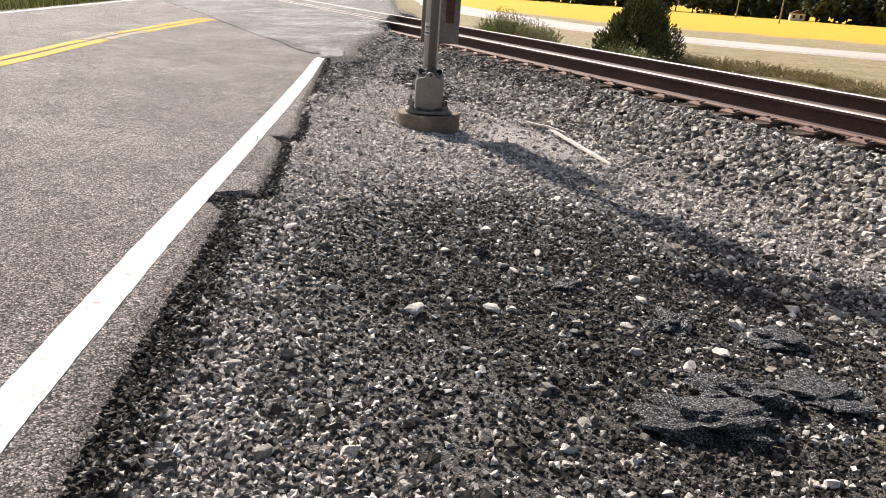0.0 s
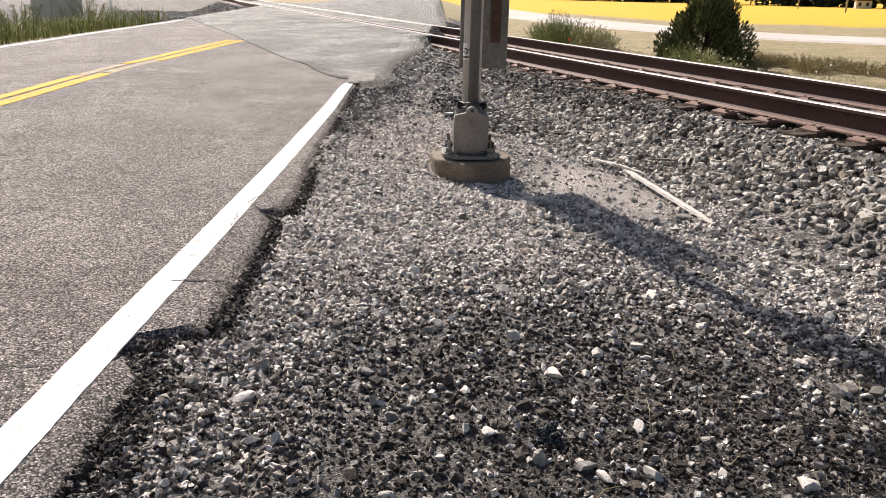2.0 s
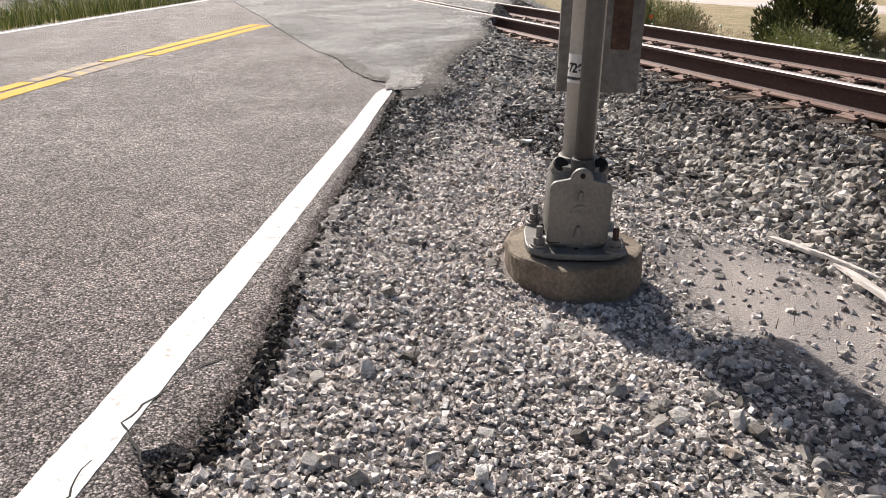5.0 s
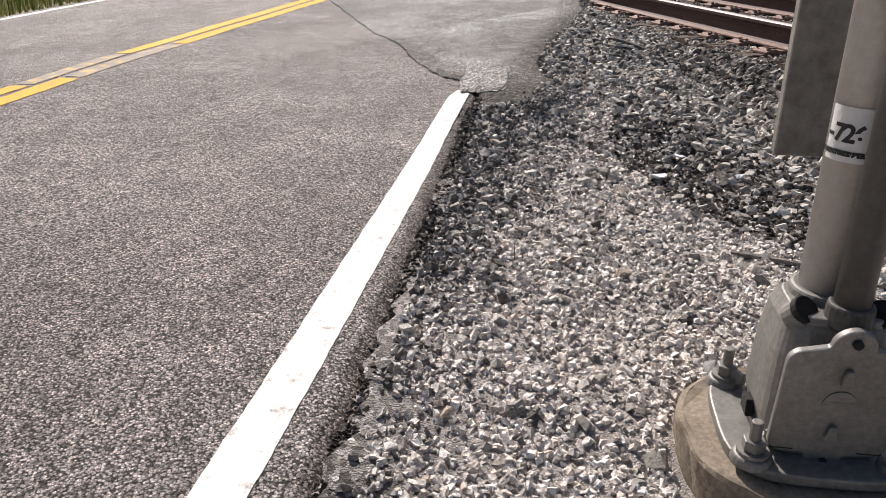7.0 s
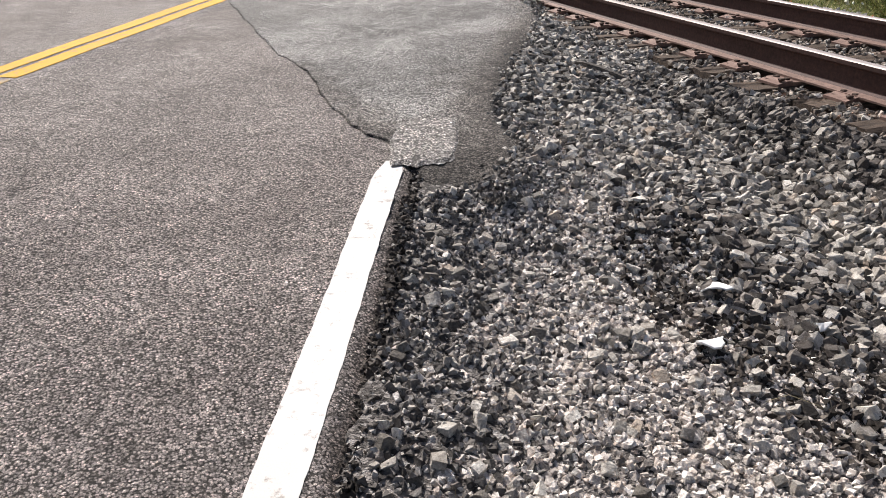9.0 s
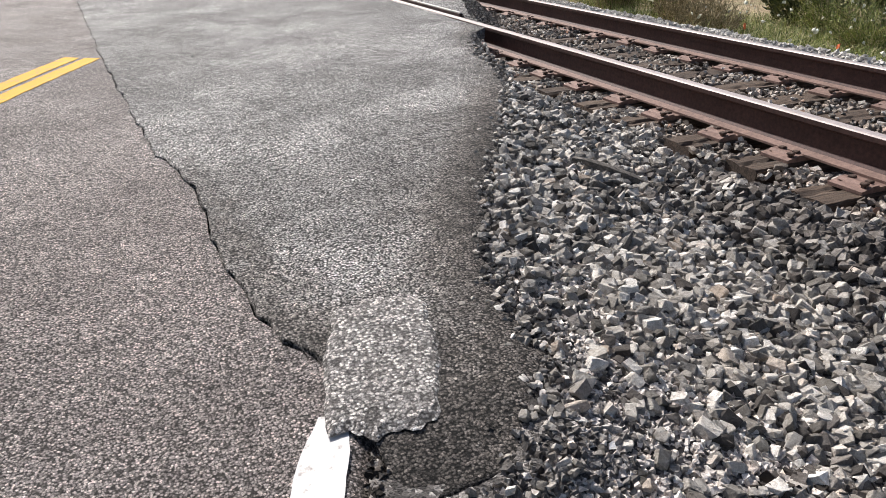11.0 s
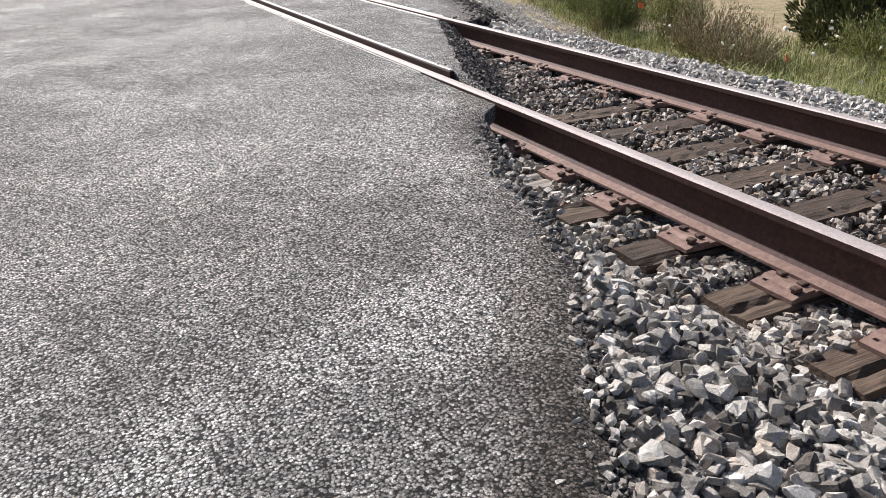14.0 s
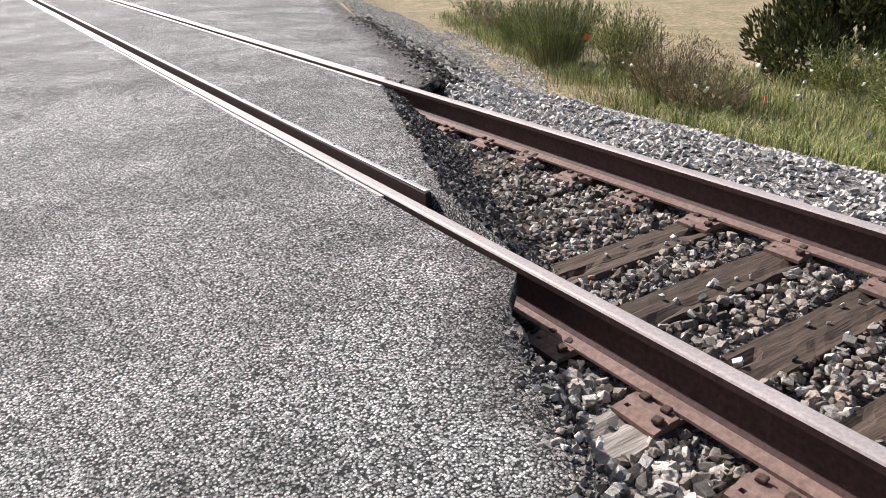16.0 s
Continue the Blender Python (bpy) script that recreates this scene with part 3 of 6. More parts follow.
def build_apron(name, left, right, ys, label, lift=0.012, ncol=40, skirt=0.1, sink=None, soiled=None):
    ys = np.asarray(ys, float)
    L, R = left(ys), right(ys)
    s = np.linspace(0, 1, ncol)
    s = 0.5 - 0.5 * np.cos(np.pi * s)
    x = L[:, None] + s[None, :] * (R - L)[:, None]
    y = np.repeat(ys[:, None], ncol, 1)
    z = road_z(x, y) + lift + 0.004 * np.sin(x * 4.1 + y) * np.sin(y * 3.3)
    if sink is not None:
        z = z - sink(x, y)
    verts, faces = grid_sheet(x, y, z, skirt)
    me = quick_mesh(name, verts, faces, M_APRON)
    me.polygons.foreach_set("use_smooth", np.ones(len(faces), bool))
    if soiled is not None:
        at = me.attributes.new("rim", "FLOAT", "POINT")
        at.data.foreach_set("value", np.ascontiguousarray(soiled(verts[:, 0], verts[:, 1]), np.float32))
    return tagged(new(name, me), label, "crossing pavement", kind="structure")


_cu = np.linspace(-0.5, 6.5, 900)
_cx, _cy = to_xy(np.interp(_cu, CRACK_V, CRACK_U) + crack_wob(_cu), _cu)
_ord = np.argsort(_cy)
_cx, _cy = _cx[_ord], _cy[_ord]


def apron_left(y):
    x = np.interp(y, np.concatenate([[10.5, 10.8, 11.1], _cy[_cy > 11.4]]), np.concatenate([[4.20, 4.17, 4.14], _cx[_cy > 11.4]]))
    beyond = to_xy(14.3, 6.5)
    return np.where(y > beyond[1], beyond[0] + (y - beyond[1]) * ROAD_U[0] / ROAD_U[1], x) + 0.011 + wob(y, 3.0, 0.008)


def apron_right(y):
    return np.interp(y, APRON_Y, APRON_X) + wob(y, 4.0, 0.02) * (y < 15.9)


WY = np.concatenate([np.arange(10.82, 17, 0.03), np.arange(17, 30, 0.12), np.arange(30, 45.5, 0.5)])
build_apron("crossing_pavement", apron_left, apron_right, WY, "dark patched asphalt ramp up to the rails", sink=lambda x, y: 0.026 * smooth(0.14, 0.0, np.interp(y, APRON_Y, APRON_X) - x) * (y < 15.9) + 0.035 * smooth(11.15, 10.82, y), soiled=lambda x, y: (0.28 * smooth(1.15, 0.3, np.interp(y, APRON_Y, APRON_X) - x) * smooth(15.0, 13.6, y) + 0.44 * smooth(0.46, 0.02, np.interp(y, APRON_Y, APRON_X) - x)) * smooth(17.2, 16.2, y) + 0.3 * smooth(11.7, 10.8, y) + 0.42 * smooth(0.4, 0.0, x - apron_left(y)) * smooth(15.5, 12.5, y))
MY = np.concatenate([np.arange(15.9, 20, 0.05), np.arange(20, 48, 0.4)])
build_apron("crossing_pavement", lambda y: np.full(len(y), 7.285), lambda y: np.full(len(y), 8.50), MY, "dark asphalt infill between the two rails", 0.004, 24, 0.12, sink=lambda x, y: 0.25 * smooth(0.95, -0.35, y - (16.08 + (x - 7.285) * 2.45)), soiled=lambda x, y: 0.34 * smooth(2.6, 0.4, y - (16.08 + (x - 7.285) * 2.45)))
EY = np.concatenate([np.arange(19.6, 24, 0.1), np.arange(24, 160, 1.0)])
build_apron("crossing_pavement", lambda y: np.maximum(8.70, to_xy(14.3, 6.5)[0] + (y - to_xy(14.3, 6.5)[1]) * ROAD_U[0] / ROAD_U[1]), lambda y: np.maximum(np.interp(y, [19.6, 20.04, 23.1, 28, 33.5, 160], [8.72, 9.2, 10.4, 12.2, 14.2, 63.0]), np.maximum(8.70, to_xy(14.3, 6.5)[0] + (y - to_xy(14.3, 6.5)[1]) * ROAD_U[0] / ROAD_U[1]) + 0.02), EY, "grey asphalt road leading on beyond the tracks", soiled=lambda x, y: 0.5 * smooth(0.8, 0.1, np.interp(y, [19.6, 20.04, 23.1, 28, 33.5, 160], [8.72, 9.2, 10.4, 12.2, 14.2, 63.0]) - x))


def build_patch():
    a = np.linspace(0, 2 * np.pi, 60, endpoint=False)
    r = 1 + wob(a * 0.5, 6.0, 0.07)
    rad = 1 / np.maximum(np.abs(np.cos(a)) / 1.0, np.abs(np.sin(a)) / 1.0) * 0.6 + 0.42
    ax, bx = np.array([0.165, -0.05]), np.array([0.11, 0.335])
    c = np.array([4.30, 11.42])
    q = c + (np.cos(a) * r * rad)[:, None] * ax + (np.sin(a) * r * rad)[:, None] * bx
    rings = [0.02, 0.35, 0.7, 0.93, 1.03]
    pts = np.stack([c + k * (q - c) for k in rings])
    x, y = pts[..., 0], pts[..., 1]
    z = road_z(x, y) + np.array([0.029, 0.029, 0.028, 0.025, 0.011])[:, None]
    x, y, z = (np.concatenate([k, k[:, :1]], 1) for k in (x, y, z))
    verts, faces = grid_sheet(x, y, z)
    return tagged(new("pavement_patch", quick_mesh("pavement_patch", verts, faces, M_PATCH)), "pale patch of old asphalt at the line's end", "pavement patch", kind="structure")


build_patch()


def crack_line(pts, width, seed):
    """A thin ragged tar-dark crack along points on the road, in metres along and across it."""
    rnd = np.random.RandomState(seed)
    pts = np.asarray(pts, float)
    d = np.concatenate([[0], np.cumsum(np.hypot(*np.diff(pts, axis=0).T))])
    s = np.arange(0, d[-1], 0.03)
    c = np.stack([np.interp(s, d, pts[:, 0]), np.interp(s, d, pts[:, 1])], 1)
    c += np.cumsum(rnd.normal(0, 0.004, c.shape), 0) * 0.6 + rnd.normal(0, 0.004, c.shape)
    t = np.gradient(c, axis=0)
    nrm = np.stack([-t[:, 1], t[:, 0]], 1) / np.maximum(1e-6, np.hypot(*t.T))[:, None]
    w = width * (0.4 + 0.8 * rnd.rand(len(s)))[:, None]
    L, R = c - nrm * w / 2, c + nrm * w / 2
    uv = np.stack([L, R], 1)
    x, y = to_xy(uv[..., 0], uv[..., 1])
    verts, faces = grid_sheet(x, y, road_z(x, y) + 0.003 * np.sin(x * 3.1) * np.sin(y * 2.3) + 0.0035)
    return tagged(new("road_crack", quick_mesh("road_crack", verts, faces, M_CRACK)), "thin dark crack in the worn asphalt", "crack", kind="structure")


crack_line([(-5.45, -0.12), (-5.3, 0.03), (-5.0, -0.05), (-4.88, -0.16)], 0.008, 1)
crack_line([(-5.45, 0.02), (-5.8, -0.02), (-6.1, -0.06), (-6.3, -0.03)], 0.006, 2)
crack_line([(-6.52, 0.06), (-6.5, -0.05), (-6.48, -0.18)], 0.014, 3)
crack_line([(-7.3, 0.2), (-7.28, 1.0), (-7.35, 2.0), (-7.3, 2.8)], 0.007, 4)
crack_line([(-5.75, 0.3), (-5.6, 1.2), (-5.7, 2.6)], 0.005, 5)
crack_line([(-0.35, 1.7), (-0.7, 1.64)], 0.006, 7)


# ---- track ----
def rail_profile():
    h, base, foot = RAIL_TOP - PLATE_TOP, 0.075, 0.012
    half = [(base, 0), (base, foot), (0.03, foot + 0.014), (0.011, foot + 0.034), (0.009, h * 0.5), (0.012, h - 0.05), (0.0335, h - 0.040), (0.0365, h - 0.034), (0.0365, h - 0.010), (0.032, h - 0.003), (0.020, h)]
    return half + [(-x, z) for x, z in half[::-1]]


def build_rail(name, x, label):
    prof = rail_profile()
    ys = np.concatenate([np.arange(-30, 60, 3.0), [60]])
    n = len(prof)
    verts = [(px, yy, pz + PLATE_TOP) for yy in ys for px, pz in prof]
    body, head, foot = [], [], []
    for k in range(len(ys) - 1):
        for j in range(n):
            a, b = k * n + j, k * n + (j + 1) % n
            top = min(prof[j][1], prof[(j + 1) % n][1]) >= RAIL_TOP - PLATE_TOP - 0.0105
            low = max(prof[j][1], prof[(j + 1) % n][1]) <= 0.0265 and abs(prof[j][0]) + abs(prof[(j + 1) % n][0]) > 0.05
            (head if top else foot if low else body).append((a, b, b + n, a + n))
    body.append(tuple(range(n)))
    body.append(tuple(range((len(ys) - 1) * n, len(ys) * n))[::-1])
    rail = empty(name, pose(x, 0, 0))
    tagged(rail, label, "rail", "rails of the track")
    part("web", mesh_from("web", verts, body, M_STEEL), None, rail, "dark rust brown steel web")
    # lighter plate colour puts the sun on the foot into its colour
    part("foot", mesh_from("foot", verts, foot, M_PLATE), None, rail, "rust brown steel foot, coloured lighter for the sun on it")
    part("running_surface", mesh_from("running_surface", verts, head, M_HEAD), None, rail, "bright polished running surface")
    return rail


build_rail("rail", RAIL_NEAR, "rust brown steel rail with a polished bright head")
build_rail("rail", RAIL_FAR, "rust brown steel rail with a polished bright head")


def spike_mesh():
    bm = box(0.016, 0.016, 0.024, pose(0, 0, 0.006))
    b2 = box(0.036, 0.036, 0.016, pose(0.006, 0, 0.022), 0.0065, 2)
    tmp = bpy.data.meshes.new("tmp")
    b2.to_mesh(tmp)
    b2.free()
    bm.from_mesh(tmp)
    me = bpy.data.meshes.new("spike")
    bm.to_mesh(me)
    bm.free()
    me.materials.append(M_SPIKE)
    return me


def plate_mesh():
    """A rolled plate with a raised shoulder each side of the rail seat and square holes."""
    xs = [-0.20, -0.165, -0.145, -0.125, -0.082, -0.076, 0.076, 0.082, 0.125, 0.145, 0.165, 0.20]
    ys = [-0.095, -0.075, -0.055, 0.055, 0.075, 0.095]
    bm = bmesh.new()
    vs = {}
    for i, x in enumerate(xs):
        for j, y in enumerate(ys):
            z = PLATE_TOP - 0.002 + (0.010 if 0.08 < abs(x) < 0.126 else 0.0) - (0.007 if abs(x) > 0.19 else 0)
            vs[i, j] = bm.verts.new((x, y, z))
    for i in range(len(xs) - 1):
        for j in range(len(ys) - 1):
            hole = xs[i] in (-0.165, 0.145) and ys[j] in (-0.075, 0.055)
            if not hole:
                bm.faces.new((vs[i, j], vs[i + 1, j], vs[i + 1, j + 1], vs[i, j + 1]))
    got = bmesh.ops.extrude_face_region(bm, geom=bm.faces[:])
    top = [g for g in got["geom"] if isinstance(g, bmesh.types.BMVert)]
    for v in bm.verts:
        if v not in top:
            v.co.z = (PLATE_TOP - 0.026)
    bmesh.ops.recalc_face_normals(bm, faces=bm.faces[:])
    me = bpy.data.meshes.new("tie_plate")
    bm.to_mesh(me)
    bm.free()
    me.materials.append(M_PLATE)
    return me


def tie_mesh(seed, material):
    """A sawn timber with splits along the grain and worn arrises."""
    rnd = random.Random(seed)
    L, W, H = 2.42, 0.225, 0.17
    nx, cols = 40, [-0.5, -0.47, -0.3, -0.12, 0.0, 0.14, 0.33, 0.47, 0.5]
    split = rnd.choice([2, 3, 4, 5, 6])
    split2 = rnd.choice([2, 3, 5, 6])
    verts, faces = [], []
    for i in range(nx + 1):
        x = 0.035 - L / 2 + L * i / nx + (rnd.uniform(-0.012, 0.012) if i in (0, nx) else 0)
        row = []
        for j, c in enumerate(cols):
            z = -0.012 if j in (0, len(cols) - 1) else rnd.uniform(-0.004, 0.002)
            if j == split and (i < 16 or i > 27):
                z -= rnd.uniform(0.008, 0.024)
            if j == split2 and 8 < i < 34:
                z -= rnd.uniform(0.002, 0.012)
            row.append((x, c * W + rnd.uniform(-0.003, 0.003), (PLATE_TOP - 0.026) + z))
        row = [(row[0][0], row[0][1], (PLATE_TOP - 0.026) - H)] + row + [(row[-1][0], row[-1][1], (PLATE_TOP - 0.026) - H)]
        verts += row
    n = len(cols) + 2
    for i in range(nx):
        for j in range(n - 1):
            a = i * n + j
            faces.append((a, a + n, a + n + 1, a + 1))
    faces.append(tuple(range(n)))
    faces.append(tuple(range(nx * n, nx * n + n))[::-1])
    return mesh_from("timber", verts, faces, material)


def build_ties():
    spike, plate = spike_mesh(), plate_mesh()
    timbers = [tie_mesh(s, M_TIE) for s in range(9)]
    pale = tie_mesh(40, M_TIE)
    pale.materials.append(M_PALETIE)
    for f in pale.polygons:
        f.material_index = 1 if f.center.x < -0.93 else 0
    rnd = random.Random(4)
    y0, step = 14.375, 0.503
    for k in range(-34, 10):
        y = y0 + k * step
        tie = empty("railroad_tie", pose(7.868 + rnd.uniform(-0.06, 0.04), y + rnd.uniform(-0.015, 0.015), 0, 0, 0, rnd.uniform(-0.8, 0.8)))
        tagged(tie, "cracked brown timber tie bedded in ballast", "railroad tie", "ties under the rails")
        t = part("timber", timbers[rnd.randrange(9)] if k != 2 else pale, None, tie)
        if k == 2:
            tagged(tie, "timber tie with a bleached split end beside the asphalt")
        for rx in (RAIL_NEAR, RAIL_FAR):
            p = part("tie_plate", plate, None, tie, m=pose(rx - 7.868, 0, 0, 0, 0, rnd.uniform(-2, 2)))
            for sx, sy, rz in ((-0.093, -0.045, 0), (-0.093, 0.05, 0), (0.093, -0.05, 180), (0.093, 0.045, 180), (-0.155, -0.065, 0), (0.155, 0.065, 180)):
                s = part("spike", spike, None, p, m=pose(sx, sy, PLATE_TOP - 0.012 + rnd.uniform(0, 0.008), 0, rnd.uniform(-4, 4), rz + rnd.uniform(-15, 15)))


build_ties()


def bar(name, x0, x1, y0, y1, z0, z1, label):
    """A steel bar along the rail: a dark rusted body under a bright worn top, held by bolts."""
    x, rnd = (x0 + x1) / 2, random.Random(int(x0 * 1000))
    b = empty(name, pose(x, y0, z0))
    tagged(b, label, "flangeway bar", "flangeway bars at the crossing")
    w, h = x1 - x0, z1 - z0
    part("body", box(w, y1 - y0, h - 0.014, pose(0, (y1 - y0) / 2, (h - 0.014) / 2), 0.003), M_STEEL, b, "dark rusted side")
    part("worn_top", box(w - 0.004, y1 - y0 - 0.01, 0.014, pose(0, (y1 - y0) / 2, h - 0.007), 0.004, 2), M_FLANGE, b, "bright worn top")
    for k in range(9):
        part("bolt", tube(0.011, 0.009, h - 0.001, h + 0.005, 8, pose(rnd.uniform(-0.004, 0.004), 0.25 + 0.9 * k, 0)), M_SPIKE, b)
    return b


bar("flangeway_bar", 6.985, 7.072, 17.31, 46, 0.10, 0.259, "pale worn steel bar along the rail's outer side")
bar("flangeway_bar", 7.245, 7.283, 17.18, 46, 0.10, 0.282, "worn steel angle lining the wheel groove")
bar("flangeway_bar", 8.455, 8.497, 19.9, 46, 0.10, 0.268, "worn steel angle lining the wheel groove")
bar("flangeway_bar", 8.665, 8.745, 20.2, 46, 0.10, 0.262, "pale worn steel bar along the rail's outer side")


# ---- crossing signal mast ----
def build_mast():
    base_z = -0.115
    mast = empty("crossing_signal_mast", pose(4.05, 7.40, 0, 0, 0, -20.9))
    tagged(mast, "grey signal mast in a cast base bolted to a concrete footing", "signal mast")
    bm = tube(0.325, 0.312, -0.6, base_z, 56, None, 0.016)
    bmesh.ops.subdivide_edges(bm, edges=[e for e in bm.edges if abs(e.verts[0].co.z - e.verts[1].co.z) > 0.2], cuts=7)
    for v in bm.verts:
        a = math.atan2(v.co.y, v.co.x)
        k = 1 + 0.022 * math.sin(3 * a + 0.8) + 0.015 * math.sin(7 * a + 1) + 0.035 * noise.noise(v.co * 9.0) + 0.02 * noise.noise(v.co * 27.0)
        v.co.x, v.co.y = v.co.x * k, v.co.y * k
        v.co.z -= 0.018 * max(0.0, noise.noise(v.co * 7.0 + Vector((3, 1, 2)))) * (v.co.z > base_z - 0.03) * (math.hypot(v.co.x, v.co.y) > 0.27)
    part("footing", bm, M_CONCRETE, mast, "round stained concrete footing", smooth_shade=False)
    # flange plate: a square with cut corners
    def rounded(w, power=0.55, n=40):
        out = []
        for k in range(n):
            a = 2 * math.pi * (k + 0.5) / n
            out.append((w * math.copysign(abs(math.cos(a)) ** power, math.cos(a)), w * math.copysign(abs(math.sin(a)) ** power, math.sin(a))))
        return out

    part("flange", prism(rounded(0.222), 0.03, pose(0, 0, base_z + 0.03, -90), 0.006), M_CAST, mast, "rounded cast flange with a lip")
    part("flange_step", prism(rounded(0.142, 0.5), 0.030, pose(0, 0, base_z + 0.056, -90), 0.012), M_CAST, mast)
    for sx in (-1, 1):
        for sy in (-1, 1):
            part("bolt_pad", tube(0.052, 0.044, base_z + 0.02, base_z + 0.046, 20, pose(sx * 0.165, sy * 0.165, 0), 0.006), M_CAST, mast)
            part("web", prism([(-0.012, 0), (0.012, 0), (0.009, 0.035), (-0.009, 0.035)], 0.06, pose(sx * 0.125, sy * 0.125, base_z + 0.045, 0, 0, 45 * (1 if sx * sy < 0 else -1) + 0), 0.003), M_CAST, mast)
    # junction box body, tapering upwards
    b0, b1 = base_z + 0.05, 0.265
    bm = bmesh.new()
    ring = []
    for z, w, d in ((b0, 0.128, 0.135), (b0 + 0.05, 0.139, 0.145), (0.16, 0.132, 0.128), (b1 - 0.03, 0.122, 0.112), (b1, 0.108, 0.10)):
        r = []
        for k in range(32):
            a = 2 * math.pi * (k + 0.5) / 32
            ex = 0.45
            r.append(bm.verts.new((w * math.copysign(abs(math.cos(a)) ** ex, math.cos(a)), d * math.copysign(abs(math.sin(a)) ** ex, math.sin(a)), z)))
        ring.append(r)
    for a, b in zip(ring, ring[1:]):
        for k in range(32):
            bm.faces.new((a[k], a[(k + 1) % 32], b[(k + 1) % 32], b[k]))
    bm.faces.new(ring[-1])
    bm.faces.new(ring[0][::-1])
    bmesh.ops.recalc_face_normals(bm, faces=bm.faces[:])
    part("junction_box", bm, M_CAST, mast, "cast junction box", smooth_shade=False)
    # cover plate with rounded ears at top and bottom
    w, ear = 0.132, 0.048
    z0, z1 = -0.06, 0.228
    pts = []
    def arc(cx, cz, r, a0, a1, n=8):
        return [(cx + r * math.cos(radians(a0 + (a1 - a0) * k / n)), cz + r * math.sin(radians(a0 + (a1 - a0) * k / n))) for k in range(n + 1)]
    pts += arc(w - 0.03, z0 + 0.02, 0.03, -90, 0, 4)
    pts += arc(w - 0.035, z1 - 0.035, 0.035, 0, 90, 5)
    pts += arc(0, z1 + 0.012, ear, 0, 180, 10)
    pts += arc(-w + 0.035, z1 - 0.035, 0.035, 90, 180, 5)
    pts += arc(-w + 0.03, z0 + 0.02, 0.03, 180, 270, 4)
    pts += arc(0, z0 - 0.012, ear * 0.95, 180, 360, 10)
    bm = prism(pts, 0.022, None, 0.005)
    cover = part("cover_plate", bm, M_CAST, mast, "rounded cover plate with two screws", pose(0, -0.158, 0.0, 6.0, 0, 0))
    for z in (z1 + 0.03, z0 - 0.03):
        part("screw", tube(0.011, 0.011, 0, 0.012, 12, pose(0, 0, z, 90, 0, 0), 0.002), M_DARK, cover)
    for z, k in ((0.168, 1), (0.005, 1)):
        bm = prism([(-0.014, 0.0), (0.014, 0.0), (0.008, 0.04), (-0.008, 0.04)], -0.014, pose(0, 0, z - 0.02), 0.003)
        part("lug", bm, M_CAST, cover)
    # worn maker's badge: a plain raised disc with a bar
    part("badge", tube(0.036, 0.036, 0, 0.004, 20, pose(0, 0, 0.088, 90, 0, 0)), M_CAST, cover)
    part("badge_bar", box(0.075, 0.004, 0.014, pose(0, -0.003, 0.088), 0.001), M_CAST, cover)
    # dark openings beside the feet and at the shoulders
    for sx in (-1, 1):
        part("foot_opening", prism([(-0.03, -0.02), (0.03, -0.02), (0.022, 0.028), (-0.022, 0.028)], 0.02, pose(sx * 0.098, -0.152, b0 + 0.022), 0.003), M_DARK, mast)
        part("side_opening", prism([(-0.028, -0.02), (0.028, -0.02), (0.02, 0.026), (-0.02, 0.026)], 0.02, pose(sx * 0.155, 0.0, b0 + 0.02, 0, 0, sx * 90), 0.003), M_DARK, mast)
        part("shoulder_hole", tube(0.034, 0.034, 0, 0.02, 18, pose(sx * 0.088, -0.072, b1 + 0.004, 42, 0, sx * -38), 0.004), M_DARK, mast)
        part("shoulder_lug", tube((PLATE_TOP - 0.026), 0.040, -0.03, 0.012, 18, pose(sx * 0.083, -0.066, b1 - 0.005, 42, 0, sx * -38), 0.006), M_CAST, mast)
    for sx in (-1, 1):
        for sy in (-1, 1):
            x, y = sx * 0.165, sy * 0.165
            bolt = part("anchor_bolt", tube(0.014, 0.014, base_z + 0.02, base_z + 0.135, 12, pose(x, y, 0), 0.003), M_SPIKE if sx > 0 else M_CAST, mast)
            part("nut", tube(0.028, 0.028, base_z + 0.055, base_z + 0.085, 6, pose(x, y, 0), 0.003), M_CAST, bolt)
            part("washer", tube(0.038, 0.038, base_z + (PLATE_TOP - 0.026), base_z + 0.056, 16, pose(x, y, 0)), M_CAST, bolt)
    # the mast pipe, with its collar and label
    back = 0.028
    part("collar", tube(0.094, 0.088, b1 - 0.01, b1 + 0.03, 28, pose(0, back, 0), 0.008), M_CAST, mast)
    part("pipe", tube(0.0705, 0.0705, b1, 4.3, 40, pose(0, back, 0)), M_PIPE, mast, "grey painted steel pipe", smooth_shade=True)
    # the cable conduit that rises in front of the pipe
    conduit = part("conduit", tube(0.039, 0.039, b1 - 0.02, 2.6, 28, pose(0.008, -0.094, 0)), M_CONDUIT, mast, "darker grey cable conduit", smooth_shade=True)
    part("coupling", tube(0.054, 0.050, b1 - 0.01, b1 + 0.045, 20, pose(0.008, -0.094, 0), 0.006), M_DARK_CAST, conduit, "dark threaded coupling")
    for z in (1.35, 2.35):
        part("clamp", box(0.10, 0.20, 0.03, pose(0.004, -0.05, z), 0.006), M_CAST, conduit)
    part("top_rim", prism(rounded(0.105, 0.5), 0.022, pose(0, -0.01, b1 + 0.008, -90), 0.006), M_CAST, mast)
    r = 0.0722
    a0, a1 = radians(-176), radians(-100)
    verts, faces = [], []
    nz = [0.615, 0.735]
    for k in range(25):
        a = a0 + (a1 - a0) * k / 24
        for z in nz:
            verts.append((r * math.cos(a), back + r * math.sin(a), z))
    for k in range(24):
        faces.append((2 * k, 2 * k + 2, 2 * k + 3, 2 * k + 1))
